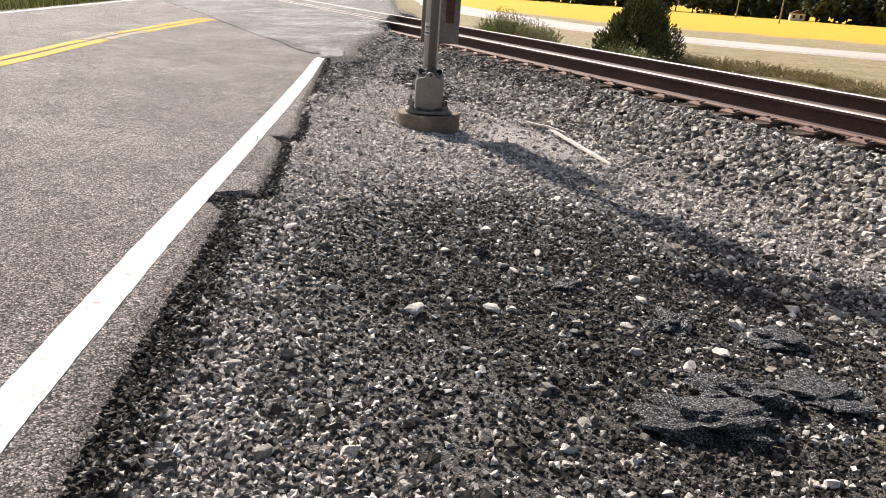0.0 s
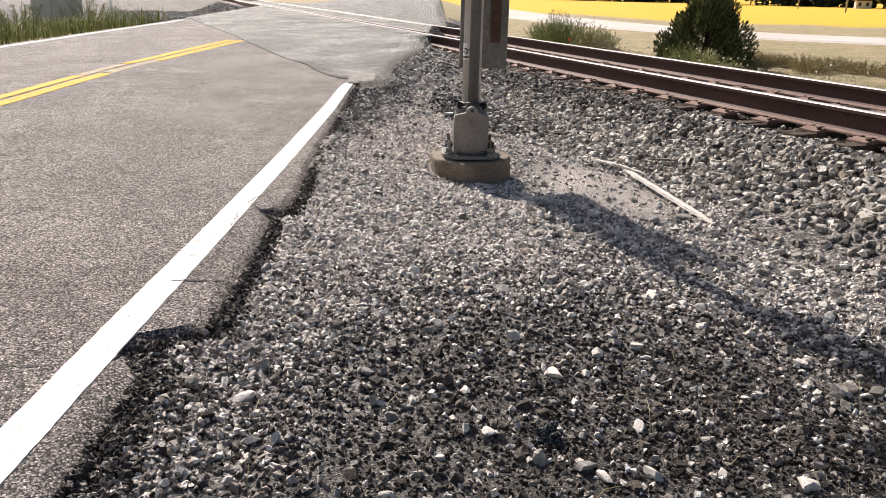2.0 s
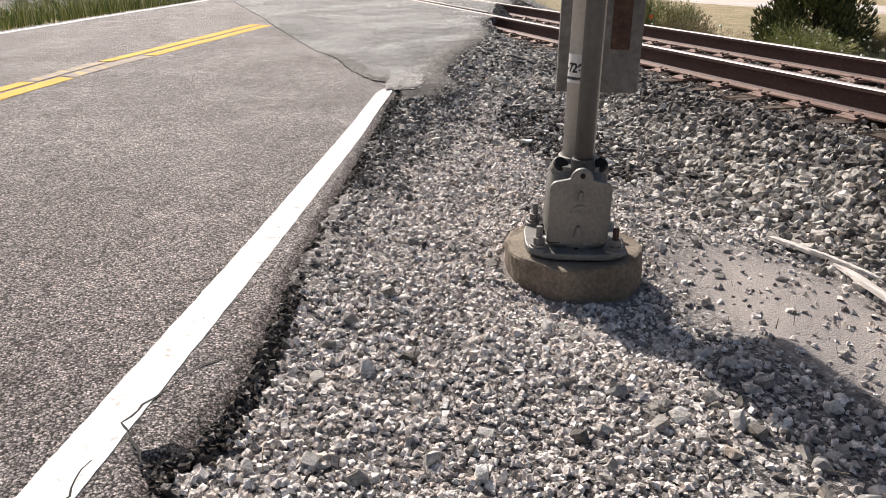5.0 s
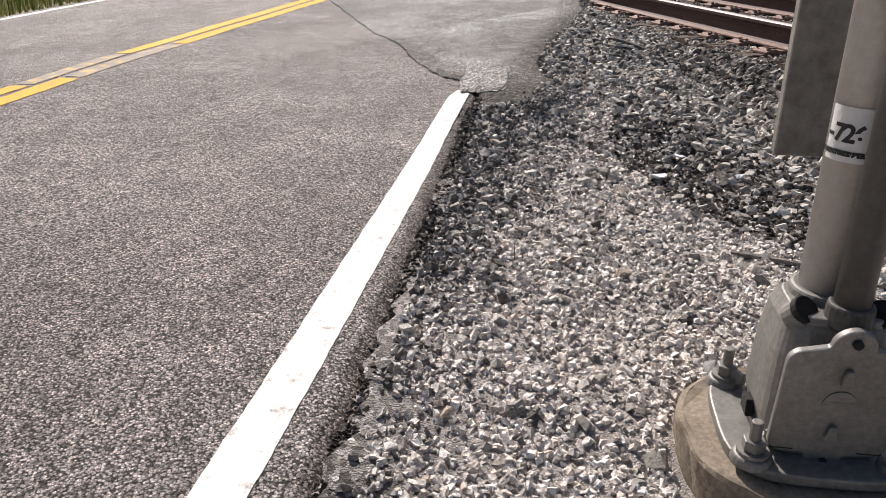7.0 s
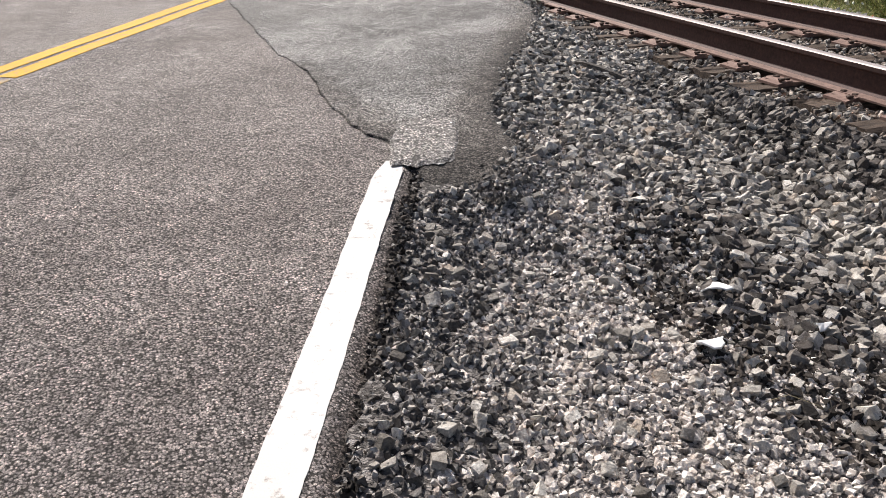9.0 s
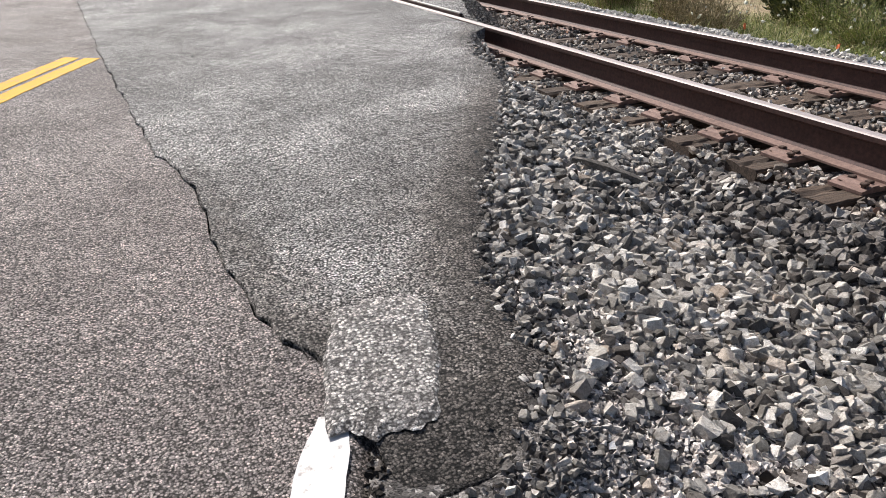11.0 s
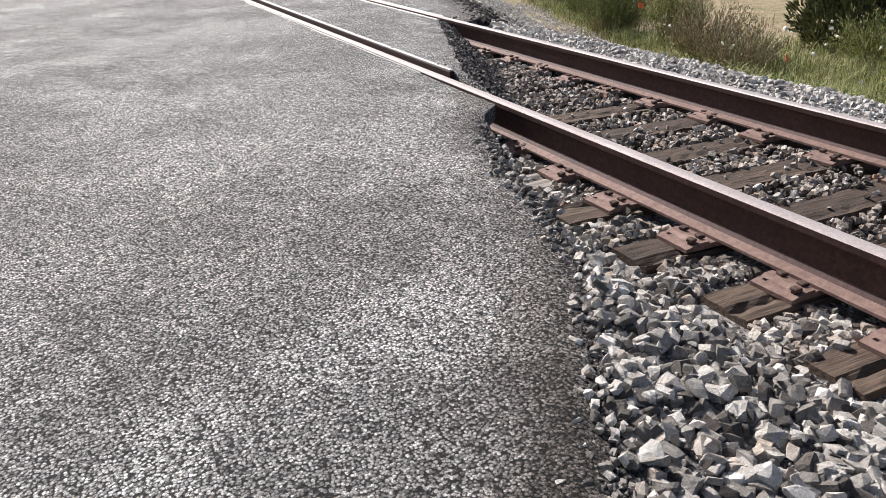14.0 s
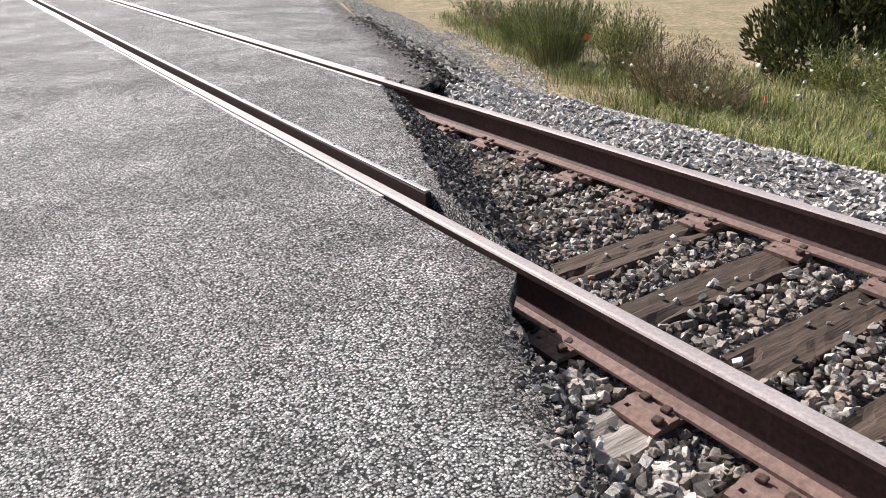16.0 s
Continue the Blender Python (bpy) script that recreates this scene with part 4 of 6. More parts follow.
    label = part("label_sticker", mesh_from("label_sticker", verts, faces, M_LABEL), None, mast, "white sticker with black numerals")

    def wrapped(text, size, z, centre):
        cu = bpy.data.curves.new("print", "FONT")
        cu.body, cu.size, cu.align_x, cu.offset = text, size, "CENTER", 0.0018
        tmp = bpy.data.objects.new("print", cu)
        scene.collection.objects.link(tmp)
        bpy.context.view_layer.update()
        me = bpy.data.meshes.new_from_object(tmp)
        scene.collection.objects.unlink(tmp)
        bpy.data.objects.remove(tmp)
        fine = bmesh.new()
        fine.from_mesh(me)
        bmesh.ops.triangulate(fine, faces=fine.faces[:])
        bmesh.ops.subdivide_edges(fine, edges=fine.edges[:], cuts=3)
        fine.to_mesh(me)
        fine.free()
        for v in me.vertices:
            a = centre + v.co.x / r
            v.co = ((r + 0.0012) * math.cos(a), back + (r + 0.0012) * math.sin(a), z + v.co.y)
        me.materials.clear()
        part("numeral", me, M_INK, label)
    for k, ch in enumerate("-726"):
        wrapped(ch, 0.054, 0.660, radians(-167 + 17.5 * k))
    wrapped("INVENTORY", 0.013, 0.63, radians(-154))
    wrapped("NUMBER", 0.013, 0.63, radians(-122))
    # counterweight plates of the raised gate arm, hanging behind the pipe
    cw = part("counterweight", box(0.38, 0.045, 1.0, pose(0.10, 0.36, 0.52 + 0.5), 0.008, 2), M_COUNTER, mast, "flat grey counterweight plate")
    part("recess", box(0.085, 0.012, 0.6, pose(0.19, 0.335, 1.02), 0.003), M_RUST, cw, "rust brown slot")
    # guessed upper box, discs and arm, out of view, added to cast broken shadow
    part("unseen_shadow_box", box(0.32, 0.30, 0.5, pose(0.02, 0.16, 2.2), 0.03, 2), M_PIPE, mast)
    for sx in (-1, 1):
        part("unseen_shadow_disc", tube(0.26, 0.26, 0, 0.07, 28, pose(sx * 0.42, -0.12, 2.75, 90, 0, 0), 0.01), M_INK, mast)
    part("unseen_shadow_arm", box(0.95, 0.06, 0.06, pose(0, 0, 2.75), 0.01), M_PIPE, mast)
    return mast


build_mast()


# ---- loose stone ----

def stone_shapes(count, seed, flat=(0.5, 0.8)):
    """Blocky broken stones: hulls of twelve corners spread over a rounded box, 20 faces each."""
    rnd = np.random.RandomState(seed)
    corners = np.array([[x, y, z] for z in (-1, 1) for y in (-1, 1) for x in (-1, 1)], float)
    out, tris = [], []
    while len(out) < count:
        p = np.concatenate([corners + rnd.uniform(-0.45, 0.45, (8, 3)), rnd.uniform(-1, 1, (4, 3))])
        p = p / (np.abs(p) ** 4).sum(1)[:, None] ** 0.25
        bm = bmesh.new()
        for q in p:
            bm.verts.new(q)
        bm.verts.index_update()
        bmesh.ops.convex_hull(bm, input=bm.verts[:])
        f = [[v.index for v in k.verts] for k in bm.faces]
        bm.free()
        if len(f) != 20 or any(len(k) != 3 for k in f):
            continue
        p = p * np.array([1.0, rnd.uniform(0.55, 0.95), rnd.uniform(*flat)])
        p[:, 0] += rnd.uniform(-0.4, 0.4) * p[:, 2]
        p[:, 1] += rnd.uniform(-0.3, 0.3) * p[:, 2]
        out.append(p / np.abs(p).max() * 0.92)
        tris.append(f)
    return np.array(out), np.array(tris)


def chip_shapes(count, seed):
    """Small broken chips on eight corners, 10 faces each, open where they lie on the ground."""
    rnd = np.random.RandomState(seed)
    base = np.array([[x, y, z] for z in (-1, 1) for y in (-1, 1) for x in (-1, 1)], float)
    quads = [(0, 2, 3, 1), (4, 5, 7, 6), (0, 1, 5, 4), (2, 6, 7, 3), (0, 4, 6, 2), (1, 3, 7, 5)]
    faces = np.array([t for a, b, c, d in quads[1:] for t in ((a, b, c), (a, c, d))])
    out = []
    for _ in range(count):
        p = base * 0.72 + rnd.uniform(-0.3, 0.3, base.shape)
        p[4:, :2] = p[4:, :2] * rnd.uniform(0.45, 0.95) + rnd.uniform(-0.2, 0.2, 2)
        p[rnd.randint(8)] *= rnd.uniform(0.3, 0.7)
        p = p * np.array([1.0, rnd.uniform(0.6, 0.95), rnd.uniform(0.45, 0.8)])
        out.append(p)
    return np.array(out), faces


def crumb_shapes(count, seed):
    """Fine crumbs: three-sided wedges, 7 faces each, open where they lie on the ground."""
    rnd = np.random.RandomState(seed)
    a = np.array([0, 2.1, 4.2])
    ring = np.stack([np.cos(a), np.sin(a)], 1)
    base = np.concatenate([np.c_[ring, np.full(3, -0.7)], np.c_[0.7 * ring, np.full(3, 0.6)]])
    faces = np.array([[3, 4, 5], [0, 1, 4], [0, 4, 3], [1, 2, 5], [1, 5, 4], [2, 0, 3], [2, 3, 5]])
    return np.array([base * (1 + rnd.uniform(-0.3, 0.3, (6, 1))) + rnd.uniform(-0.22, 0.22, (6, 3)) for _ in range(count)]), faces


def scatter(name, x, y, size, shapes, faces, material, label, seed, sink=0.25, tilt=0.5, z=None, spread=(0.6, 1.35)):
    rnd = np.random.RandomState(seed)
    n = len(x)
    kind = rnd.randint(0, len(shapes), n)
    s = np.asarray(size) * rnd.uniform(*spread, n)
    a = rnd.uniform(0, 2 * np.pi, n)
    tx, ty = rnd.normal(0, tilt, n), rnd.normal(0, tilt, n)
    p = shapes[kind]
    ca, sa = np.cos(a)[:, None], np.sin(a)[:, None]
    p = np.stack([p[..., 0] * ca - p[..., 1] * sa, p[..., 0] * sa + p[..., 1] * ca, p[..., 2]], -1)
    c, q = np.cos(tx)[:, None], np.sin(tx)[:, None]
    p = np.stack([p[..., 0], p[..., 1] * c - p[..., 2] * q, p[..., 1] * q + p[..., 2] * c], -1)
    c, q = np.cos(ty)[:, None], np.sin(ty)[:, None]
    p = np.stack([p[..., 0] * c + p[..., 2] * q, p[..., 1], -p[..., 0] * q + p[..., 2] * c], -1)
    p = p * s[:, None, None]
    gz = rough_z(x, y) if z is None else z
    lift = (0.5 - sink) * s * 0.8
    p += np.stack([x, y, gz + lift], -1)[:, None, :]
    k = shapes.shape[1]
    each = faces[kind] if faces.ndim == 3 else faces[None]
    f = (each + (np.arange(n) * k)[:, None, None]).reshape(-1, 3)
    me = quick_mesh(name, p.reshape(-1, 3), f, material)
    return tagged(new(name, me), label, "stones", kind="stuff")


RS = np.random.RandomState(11)
BIG, BIGF = stone_shapes(60, 1)
SMALL, SMALLF = chip_shapes(60, 2)
CRUMB, CRUMBF = crumb_shapes(60, 3)


def area(n, x0, x1, y0, y1):
    return RS.uniform(x0, x1, n), RS.uniform(y0, y1, n)


def clear_of(x, y, ties=True):
    """True where loose stone may lie: off the pavement, the rails, the footing."""
    u, v = to_uv(x, y)
    edge = np.interp(u, EDGE_U, EDGE_V)
    ok = ~((v > edge - 0.05) & (v < LEFT_EDGE + 0.1) & (x < 6.9))
    ok &= ~((y > 10.8) & (x > 4.1) & (x < np.where(y < 16.1, np.interp(y, APRON_Y, APRON_X) + 0.02, 7.03)) & (v > -1.1))
    ok &= ~((np.abs(x - RAIL_NEAR) < 0.085) | (np.abs(x - RAIL_FAR) < 0.085))
    ok &= np.hypot(x - 4.05, y - 7.40) > 0.34
    ok &= ~((x > 7.2) & (x < 8.55) & (y > 16.4 + (x - 7.285) * 2.15))
    ok &= ~((x > 8.65) & (y > 19.8) & (v > -1.75) & (v < LEFT_EDGE))
    return ok


def tie_gap(y):
    """Distance to the middle line of the nearest tie."""
    return np.abs((y - 14.375 + 0.2515) % 0.503 - 0.2515)


def ballast():
    # slope between shoulder and track
    x, y = area(54000, 4.2, 6.98, 2.2, 16.0)
    toe = 5.35 - 0.25 * np.sin(y * 0.9) - 0.75 * smooth(8.0, 12.5, y)
    w = np.clip((x - toe) / 0.45 + RS.normal(0, 0.25, len(x)), 0, 1)
    k = clear_of(x, y) & (RS.rand(len(x)) < w * 0.9 * smooth(2.1, 2.9, y)) & ~((x > np.where(y > 11.6, 6.62, 6.68)) & (tie_gap(y) < 0.15))
    x, y = x[k], y[k]
    wet = np.hypot((x - 5.2) / 0.6, (y - 9.6) / 1.2)
    dirty = (RS.rand(len(x)) < 0.85 * smooth(5.9, 6.4, x) * smooth(13.2, 11.8, y) * (0.25 + 0.75 * smooth(7.0, 9.5, y)) + 0.5 * smooth(1.1, 0.5, wet) + 0.12)
    scatter("ballast", x[~dirty], y[~dirty], 0.0265, BIG, BIGF, M_BALLAST, "angular grey crushed stone ballast on the slope", 21, 0.15, 0.45, spread=(0.35, 1.55))
    scatter("ballast", x[dirty], y[dirty], 0.027, BIG, BIGF, M_BALLAST_DIRTY, "dirty brown ballast below the tie ends", 26, 0.15, spread=(0.5, 1.5))
    # cribs between the ties
    x, y = area(36000, 6.66, 8.75, 3.0, 19.6)
    k = clear_of(x, y) & ((tie_gap(y) > 0.12) | (y > 16.6)) & ((x > 7.0) | (y > 8.5))
    x, y = x[k], y[k]
    z = np.full(len(x), 0.014) + 0.012 * np.sin(x * 9) * np.sin(y * 6) + 0.02 * smooth(0.17, 0.10, tie_gap(y))
    d = RS.rand(len(x)) < 0.22
    scatter("ballast", x[d], y[d], 0.020, BIG, BIGF, M_BALLAST, "angular stone ballast between the ties", 22, 0.1, z=z[d], spread=(0.45, 1.6))
    scatter("ballast", x[~d], y[~d], 0.0175, BIG, BIGF, M_CRIB, "dirty brown ballast between the ties", 27, 0.1, z=z[~d], spread=(0.45, 1.7))
    x, y = area(500, 7.25, 8.5, 9.0, 17.5)
    k = tie_gap(y) < 0.1
    scatter("ballast", x[k], y[k], 0.018, BIG, BIGF, M_BALLAST, "stray ballast stones lying on the ties", 28, 0.1, z=np.full(k.sum(), 0.04))
    # far shoulder
    x, y = area(84000, 8.75, 16.5, 5.0, 34.0)
    k = clear_of(x, y) & ~((x < 9.2) & (tie_gap(y) < 0.13) & (y < 18)) & (x < 11.15 + 0.25 * np.sin(y * 1.3) + 0.46 * np.maximum(0, y - 18.0))
    x, y = x[k], y[k]
    scatter("ballast", x, y, 0.025, SMALL, SMALLF, M_BALLAST_PALE, "pale angular stone ballast on the far shoulder", 23, 0.05, spread=(0.5, 1.5))
    x, y = area(5000, 8.0, 12.5, 22.0, 60.0)
    k = clear_of(x, y)
    scatter("ballast", x[k], y[k], 0.06, SMALL, SMALLF, M_BALLAST, "grey stone ballast along the distant track", 24, 0.05)
    x, y = area(9000, 0.5, 7.0, 24.0, 52.0)
    u, v = to_uv(x, y)
    k = (v > LEFT_EDGE + 0.3) & (u > 13.4 + 0.3 * np.sin(v * 3))
    scatter("ballast", x[k], y[k], 0.06, SMALL, SMALLF, M_BALLAST, "grey stone ballast beside the far roadside", 25, 0.05)


def clumped(x, y):
    """How thickly the loose gravel lies, in patches a hand to an arm wide."""
    a = np.sin(x * 6.1 + 1.3 * np.sin(y * 4.7)) * np.sin(y * 5.3 + 1.1 * np.sin(x * 3.9))
    b = np.sin(x * 14.3 + y * 3.1 + 2.0 * np.sin(y * 2.2)) * np.sin(y * 12.7 - x * 2.3)
    return 0.62 + 0.38 * smooth(-0.45, 0.35, a + 0.6 * b)


def packed(x, y):
    u, v = to_uv(x, y)
    return (u > -4.2) & (v > -0.24 - 0.28 * smooth(-3.8, -1.2, u) + 0.07 * np.sin(u * 7) + 0.05 * np.sin(u * 19))


def gravel():
    n = 118000
    x, y = area(n, 0.2, 6.2, 0.5, 12.6)
    u, v = to_uv(x, y)
    r = -v
    soil = np.clip(1.25 - np.hypot((x - 3.2) / 1.7, (y - 3.1) / np.where(y < 3.1, 3.2, 2.1)), 0, 1)
    dust = smooth(1.0, 0.5, np.hypot((x - 4.87) / 0.62, (y - 6.8) / 1.15))
    keep = clear_of(x, y) & (~packed(x, y) | (RS.rand(n) < 0.12)) & (RS.rand(n) < clumped(x, y)) & (x < 5.6 + 0.2 * np.sin(y * 2)) & (r > 0.1) & (RS.rand(n) > 0.96 * smooth(0.1, 0.5, soil)) & (RS.rand(n) > 0.82 * dust) & (RS.rand(n) < smooth(0.4, 1.4, y)) & (RS.rand(n) > 0.5 * smooth(1.1, 0.6, np.hypot((x - 5.15) / 0.5, (y - 9.6) / 1.0)))
    x, y = x[keep], y[keep]
    scatter("gravel", x, y, np.where(y > 4.6, 0.0128, 0.0105), SMALL, SMALLF, M_GRAVEL, "fine crushed gravel on the shoulder", 31, 0.2, 0.45, spread=(0.4, 1.75))
    # fine dirty gravel that thins out into the dark soil
    x, y = area(80000, 0.6, 4.6, 0.7, 5.6)
    u, v = to_uv(x, y)
    soil = np.clip(1.25 - np.hypot((x - 3.2) / 1.7, (y - 3.1) / np.where(y < 3.1, 3.2, 2.1)), 0, 1)
    k = clear_of(x, y) & (v < -0.1) & (RS.rand(len(x)) > 0.94 * smooth(0.05, 0.55, soil))
    scatter("gravel", x[k], y[k], 0.0095, CRUMB, CRUMBF, M_GRAVEL_DULL, "fine dirty gravel mixed with dark soil", 45, 0.15, 0.4, spread=(0.5, 1.8))
    # the packed strip beside the road
    x, y = area(92000, 1.2, 5.2, 3.6, 11.3)
    u, v = to_uv(x, y)
    soil = np.clip(1.25 - np.hypot((x - 3.2) / 1.7, (y - 3.1) / np.where(y < 3.1, 3.2, 2.1)), 0, 1)
    k = clear_of(x, y) & (v < -0.1) & (v > -1.75) & (~packed(x, y) | (RS.rand(len(x)) < 0.12)) & (RS.rand(len(x)) < clumped(x, y)) & (RS.rand(len(x)) > 0.97 * smooth(0.05, 0.4, soil))
    scatter("gravel", x[k], y[k], 0.0122, SMALL, SMALLF, M_GRAVEL, "packed pale gravel beside the road", 36, 0.2, 0.4, spread=(0.5, 1.6))
    # dark crumbs where the asphalt ramp breaks off
    t = RS.uniform(10.55, 15.9, 6000)
    x = np.interp(t, APRON_Y, APRON_X) + RS.normal(0.05, 0.10, len(t))
    k = (x > np.interp(t, APRON_Y, APRON_X) - 0.22)
    onto = np.interp(t, APRON_Y, APRON_X) - x > 0.0
    z = np.where(onto, road_z(x, t) - 0.012, rough_z(x, t))
    scatter("asphalt_crumbs", x[k], t[k], 0.010, CRUMB, CRUMBF, M_FINES, "dark crumbs along the ragged asphalt ramp edge", 37, 0.2, spread=(0.4, 1.8), z=z[k])
    # coarser pieces strewn over it
    x, y = area(9000, 0.5, 6.0, 0.8, 12.4)
    dens = 0.12 + 0.16 * smooth(4.5, 5.5, y) + 0.7 * smooth(3.0, 4.6, x) * smooth(7.4, 6.0, y) + 0.8 * smooth(8.2, 9.6, y)
    dens = dens * (1 - 0.8 * smooth(1.0, 0.5, np.hypot((x - 4.87) / 0.62, (y - 6.8) / 1.15)))
    dens = dens * (1 - 0.9 * smooth(1.05, 0.55, np.hypot((x - 3.1) / 1.7, (y - 3.0) / 2.1)))
    k = clear_of(x, y) & (RS.rand(len(x)) < dens)
    scatter("gravel", x[k], y[k], 0.024, BIG, BIGF, M_BALLAST, "loose angular stones strewn over the gravel", 32, 0.15, spread=(0.45, 1.5))
    # crumbs of broken asphalt in the dark soil
    x, y = area(72000, 1.2, 5.2, 0.9, 5.6)
    soil = np.clip(1.35 - np.hypot((x - 3.2) / 1.7, (y - 3.1) / np.where(y < 3.1, 3.4, 2.2)), 0, 1)
    k = clear_of(x, y) & (RS.rand(len(x)) < soil)
    scatter("asphalt_crumbs", x[k], y[k], 0.0068, CRUMB, CRUMBF, M_DARKSTONE, "dark crumbs of broken asphalt and soil", 33, 0.2, spread=(0.4, 1.9))
    x, y = area(5000, 4.6, 5.7, 8.5, 10.7)
    k = clear_of(x, y) & (np.hypot((x - 5.15) / 0.5, (y - 9.6) / 1.0) < 1)
    scatter("asphalt_crumbs", x[k], y[k], 0.013, CRUMB, CRUMBF, M_DARKSTONE, "dark crumbs and soil washed below the gravel", 35, 0.0, spread=(0.4, 1.8))
    u = RS.uniform(-10.5, -0.1, 15000)
    u = u[(u < -4) | (RS.rand(len(u)) < 0.4)]
    e = np.interp(u, EDGE_U, EDGE_V)
    v = e + 0.02 - np.abs(RS.normal(0, 0.03 + 0.05 * smooth(-6.4, -7.4, u)))
    x, y = to_xy(u, v)
    z = np.where(v > e - 0.005, road_z(x, y) - 0.03, np.minimum(rough_z(x, y) + 0.008, road_z(x, y) - 0.02))
    scatter("asphalt_crumbs", x, y, 0.0095, CRUMB, CRUMBF, M_DARKSTONE, "dark crumbs along the broken road edge", 34, 0.2, spread=(0.4, 1.7), z=z)
    # rubble where the infill between the rails breaks off
    x = RS.uniform(7.3, 8.48, 3000)
    y = 16.08 + (x - 7.285) * 2.45 + RS.uniform(-0.3, 0.9, len(x))
    z = np.maximum(0.0, road_z(x, y) + 0.002 - 0.25 * smooth(0.95, -0.35, y - (16.08 + (x - 7.285) * 2.45)))
    scatter("asphalt_crumbs", x, y, 0.014, CRUMB, CRUMBF, M_BALLAST_DIRTY, "dark rubble where the asphalt infill breaks off", 38, 0.2, spread=(0.4, 1.7), z=z)
    # dark packed fines where the line ends
    x, y = area(15000, 3.0, 5.2, 7.8, 11.2)
    u, v = to_uv(x, y)
    k = clear_of(x, y) & (v < -0.12) & (v > -0.27 - 0.5 * smooth(-3.6, -1.2, u) + 0.08 * np.sin(u * 7) - 0.12 * RS.rand(len(u)))
    scatter("asphalt_crumbs", x[k], y[k], 0.012, CRUMB, CRUMBF, M_FINES, "dark packed fines beside the end of the line", 43, 0.05, spread=(0.4, 1.6))
    # loose black crumbs along the far road's edge
    y = RS.uniform(19.7, 27.0, 2200)
    x = np.interp(y, [19.6, 20.04, 23.1, 28.0], [8.72, 9.2, 10.4, 12.2]) + RS.normal(0.03, 0.12, len(y))
    scatter("asphalt_crumbs", x, y, 0.022, BIG, BIGF, M_DARKSTONE, "dark crumbs along the far road's broken edge", 44, 0.1, spread=(0.4, 1.6), z=road_z(x, y) - 0.01 - 0.25 * np.maximum(0, x - np.interp(y, [19.6, 20.04, 23.1, 28.0], [8.72, 9.2, 10.4, 12.2])))
    # stones thrown onto the ramp's soft edge
    t = RS.uniform(10.7, 15.6, 420)
    x = np.interp(t, APRON_Y, APRON_X) + np.abs(RS.normal(0, 0.10, len(t))) * -1 + 0.04
    scatter("gravel", x, t, 0.017, BIG, BIGF, M_BALLAST, "ballast stones strewn over the ramp's edge", 39, 0.2, z=road_z(x, t) - 0.004)
    # clods and pale chips on the dark soil
    x, y = area(2600, 1.4, 5.0, 1.0, 5.4)
    soil = np.clip(1.3 - np.hypot((x - 3.2) / 1.7, (y - 3.1) / np.where(y < 3.1, 3.4, 2.2)), 0, 1)
    k = clear_of(x, y) & (RS.rand(len(x)) < 0.25 + soil)
    x, y = x[k], y[k]
    d = RS.rand(len(x)) < 0.5
    scatter("soil_clods", x[d], y[d], 0.017, BIG, BIGF, M_DARKSTONE, "dark clods of soil and asphalt", 41, 0.3, spread=(0.4, 1.7))
    scatter("gravel", x[~d], y[~d], 0.0105, BIG, BIGF, M_BALLAST_PALE, "pale chips of stone on the dark soil", 42, 0.2, spread=(0.4, 1.9))


ballast()
gravel()


# ---- loose things on the shoulder ----
def lump(seed, sx, sy, sz, sub=4, rough=0.34):
    """A broken lump: a rounded block with knocked corners."""
    bm = bmesh.new()
    bmesh.ops.create_icosphere(bm, subdivisions=sub, radius=1.0)
    for v in bm.verts:
        p = v.co * 1.9 + Vector((seed * 3.1, seed * 1.7, 0))
        k = 1 + rough * noise.noise(p) * 1.6 + rough * 0.6 * noise.noise(p * 3.1) + 0.12 * rough * random.uniform(-1, 1)
        q = v.co * k
        q = Vector([math.copysign(min(abs(c), 1.08), c) for c in q])
        v.co = (q.x * sx, q.y * sy, q.z * sz)
    return bm


def thing(name, bm, material, m, label, category, group=""):
    me = bm
    if isinstance(bm, bmesh.types.BMesh):
        me = bpy.data.meshes.new(name)
        bm.to_mesh(me)
        bm.free()
    if not me.materials:
        me.materials.append(material)
    ob = new(name, me)
    ob.matrix_world = m
    return tagged(ob, label, category, group)


def gz(x, y):
    return float(rough_z(x, y))


M_CHUNK = asphalt("broken asphalt lump", (0.026, 0.026, 0.027), (0.07, 0.072, 0.076), (0.50, 0.50, 0.51), (0.6, 0.6, 0.6), 150.0)
for i, (x, y, sx, sy, sz, rz) in enumerate([(2.86, 2.27, 0.25, 0.12, 0.065, -28), (3.14, 2.38, 0.19, 0.09, 0.05, -35), (3.46, 2.33, 0.22, 0.14, 0.04, -20), (3.06, 3.44, 0.09, 0.06, 0.035, 10), (2.83, 3.92, 0.045, 0.04, 0.045, 0), (3.35, 3.0, 0.12, 0.08, 0.035, 40), (3.75, 2.75, 0.15, 0.10, 0.035, -15)]):
    thing("asphalt_chunk", lump(i, sx, sy, sz, 4, 0.5), M_CHUNK, pose(x, y, gz(x, y) + sz * 0.15, 0, 0, rz), "dark lump of broken asphalt lying in black soil", "asphalt chunk", "broken lumps in the soil")

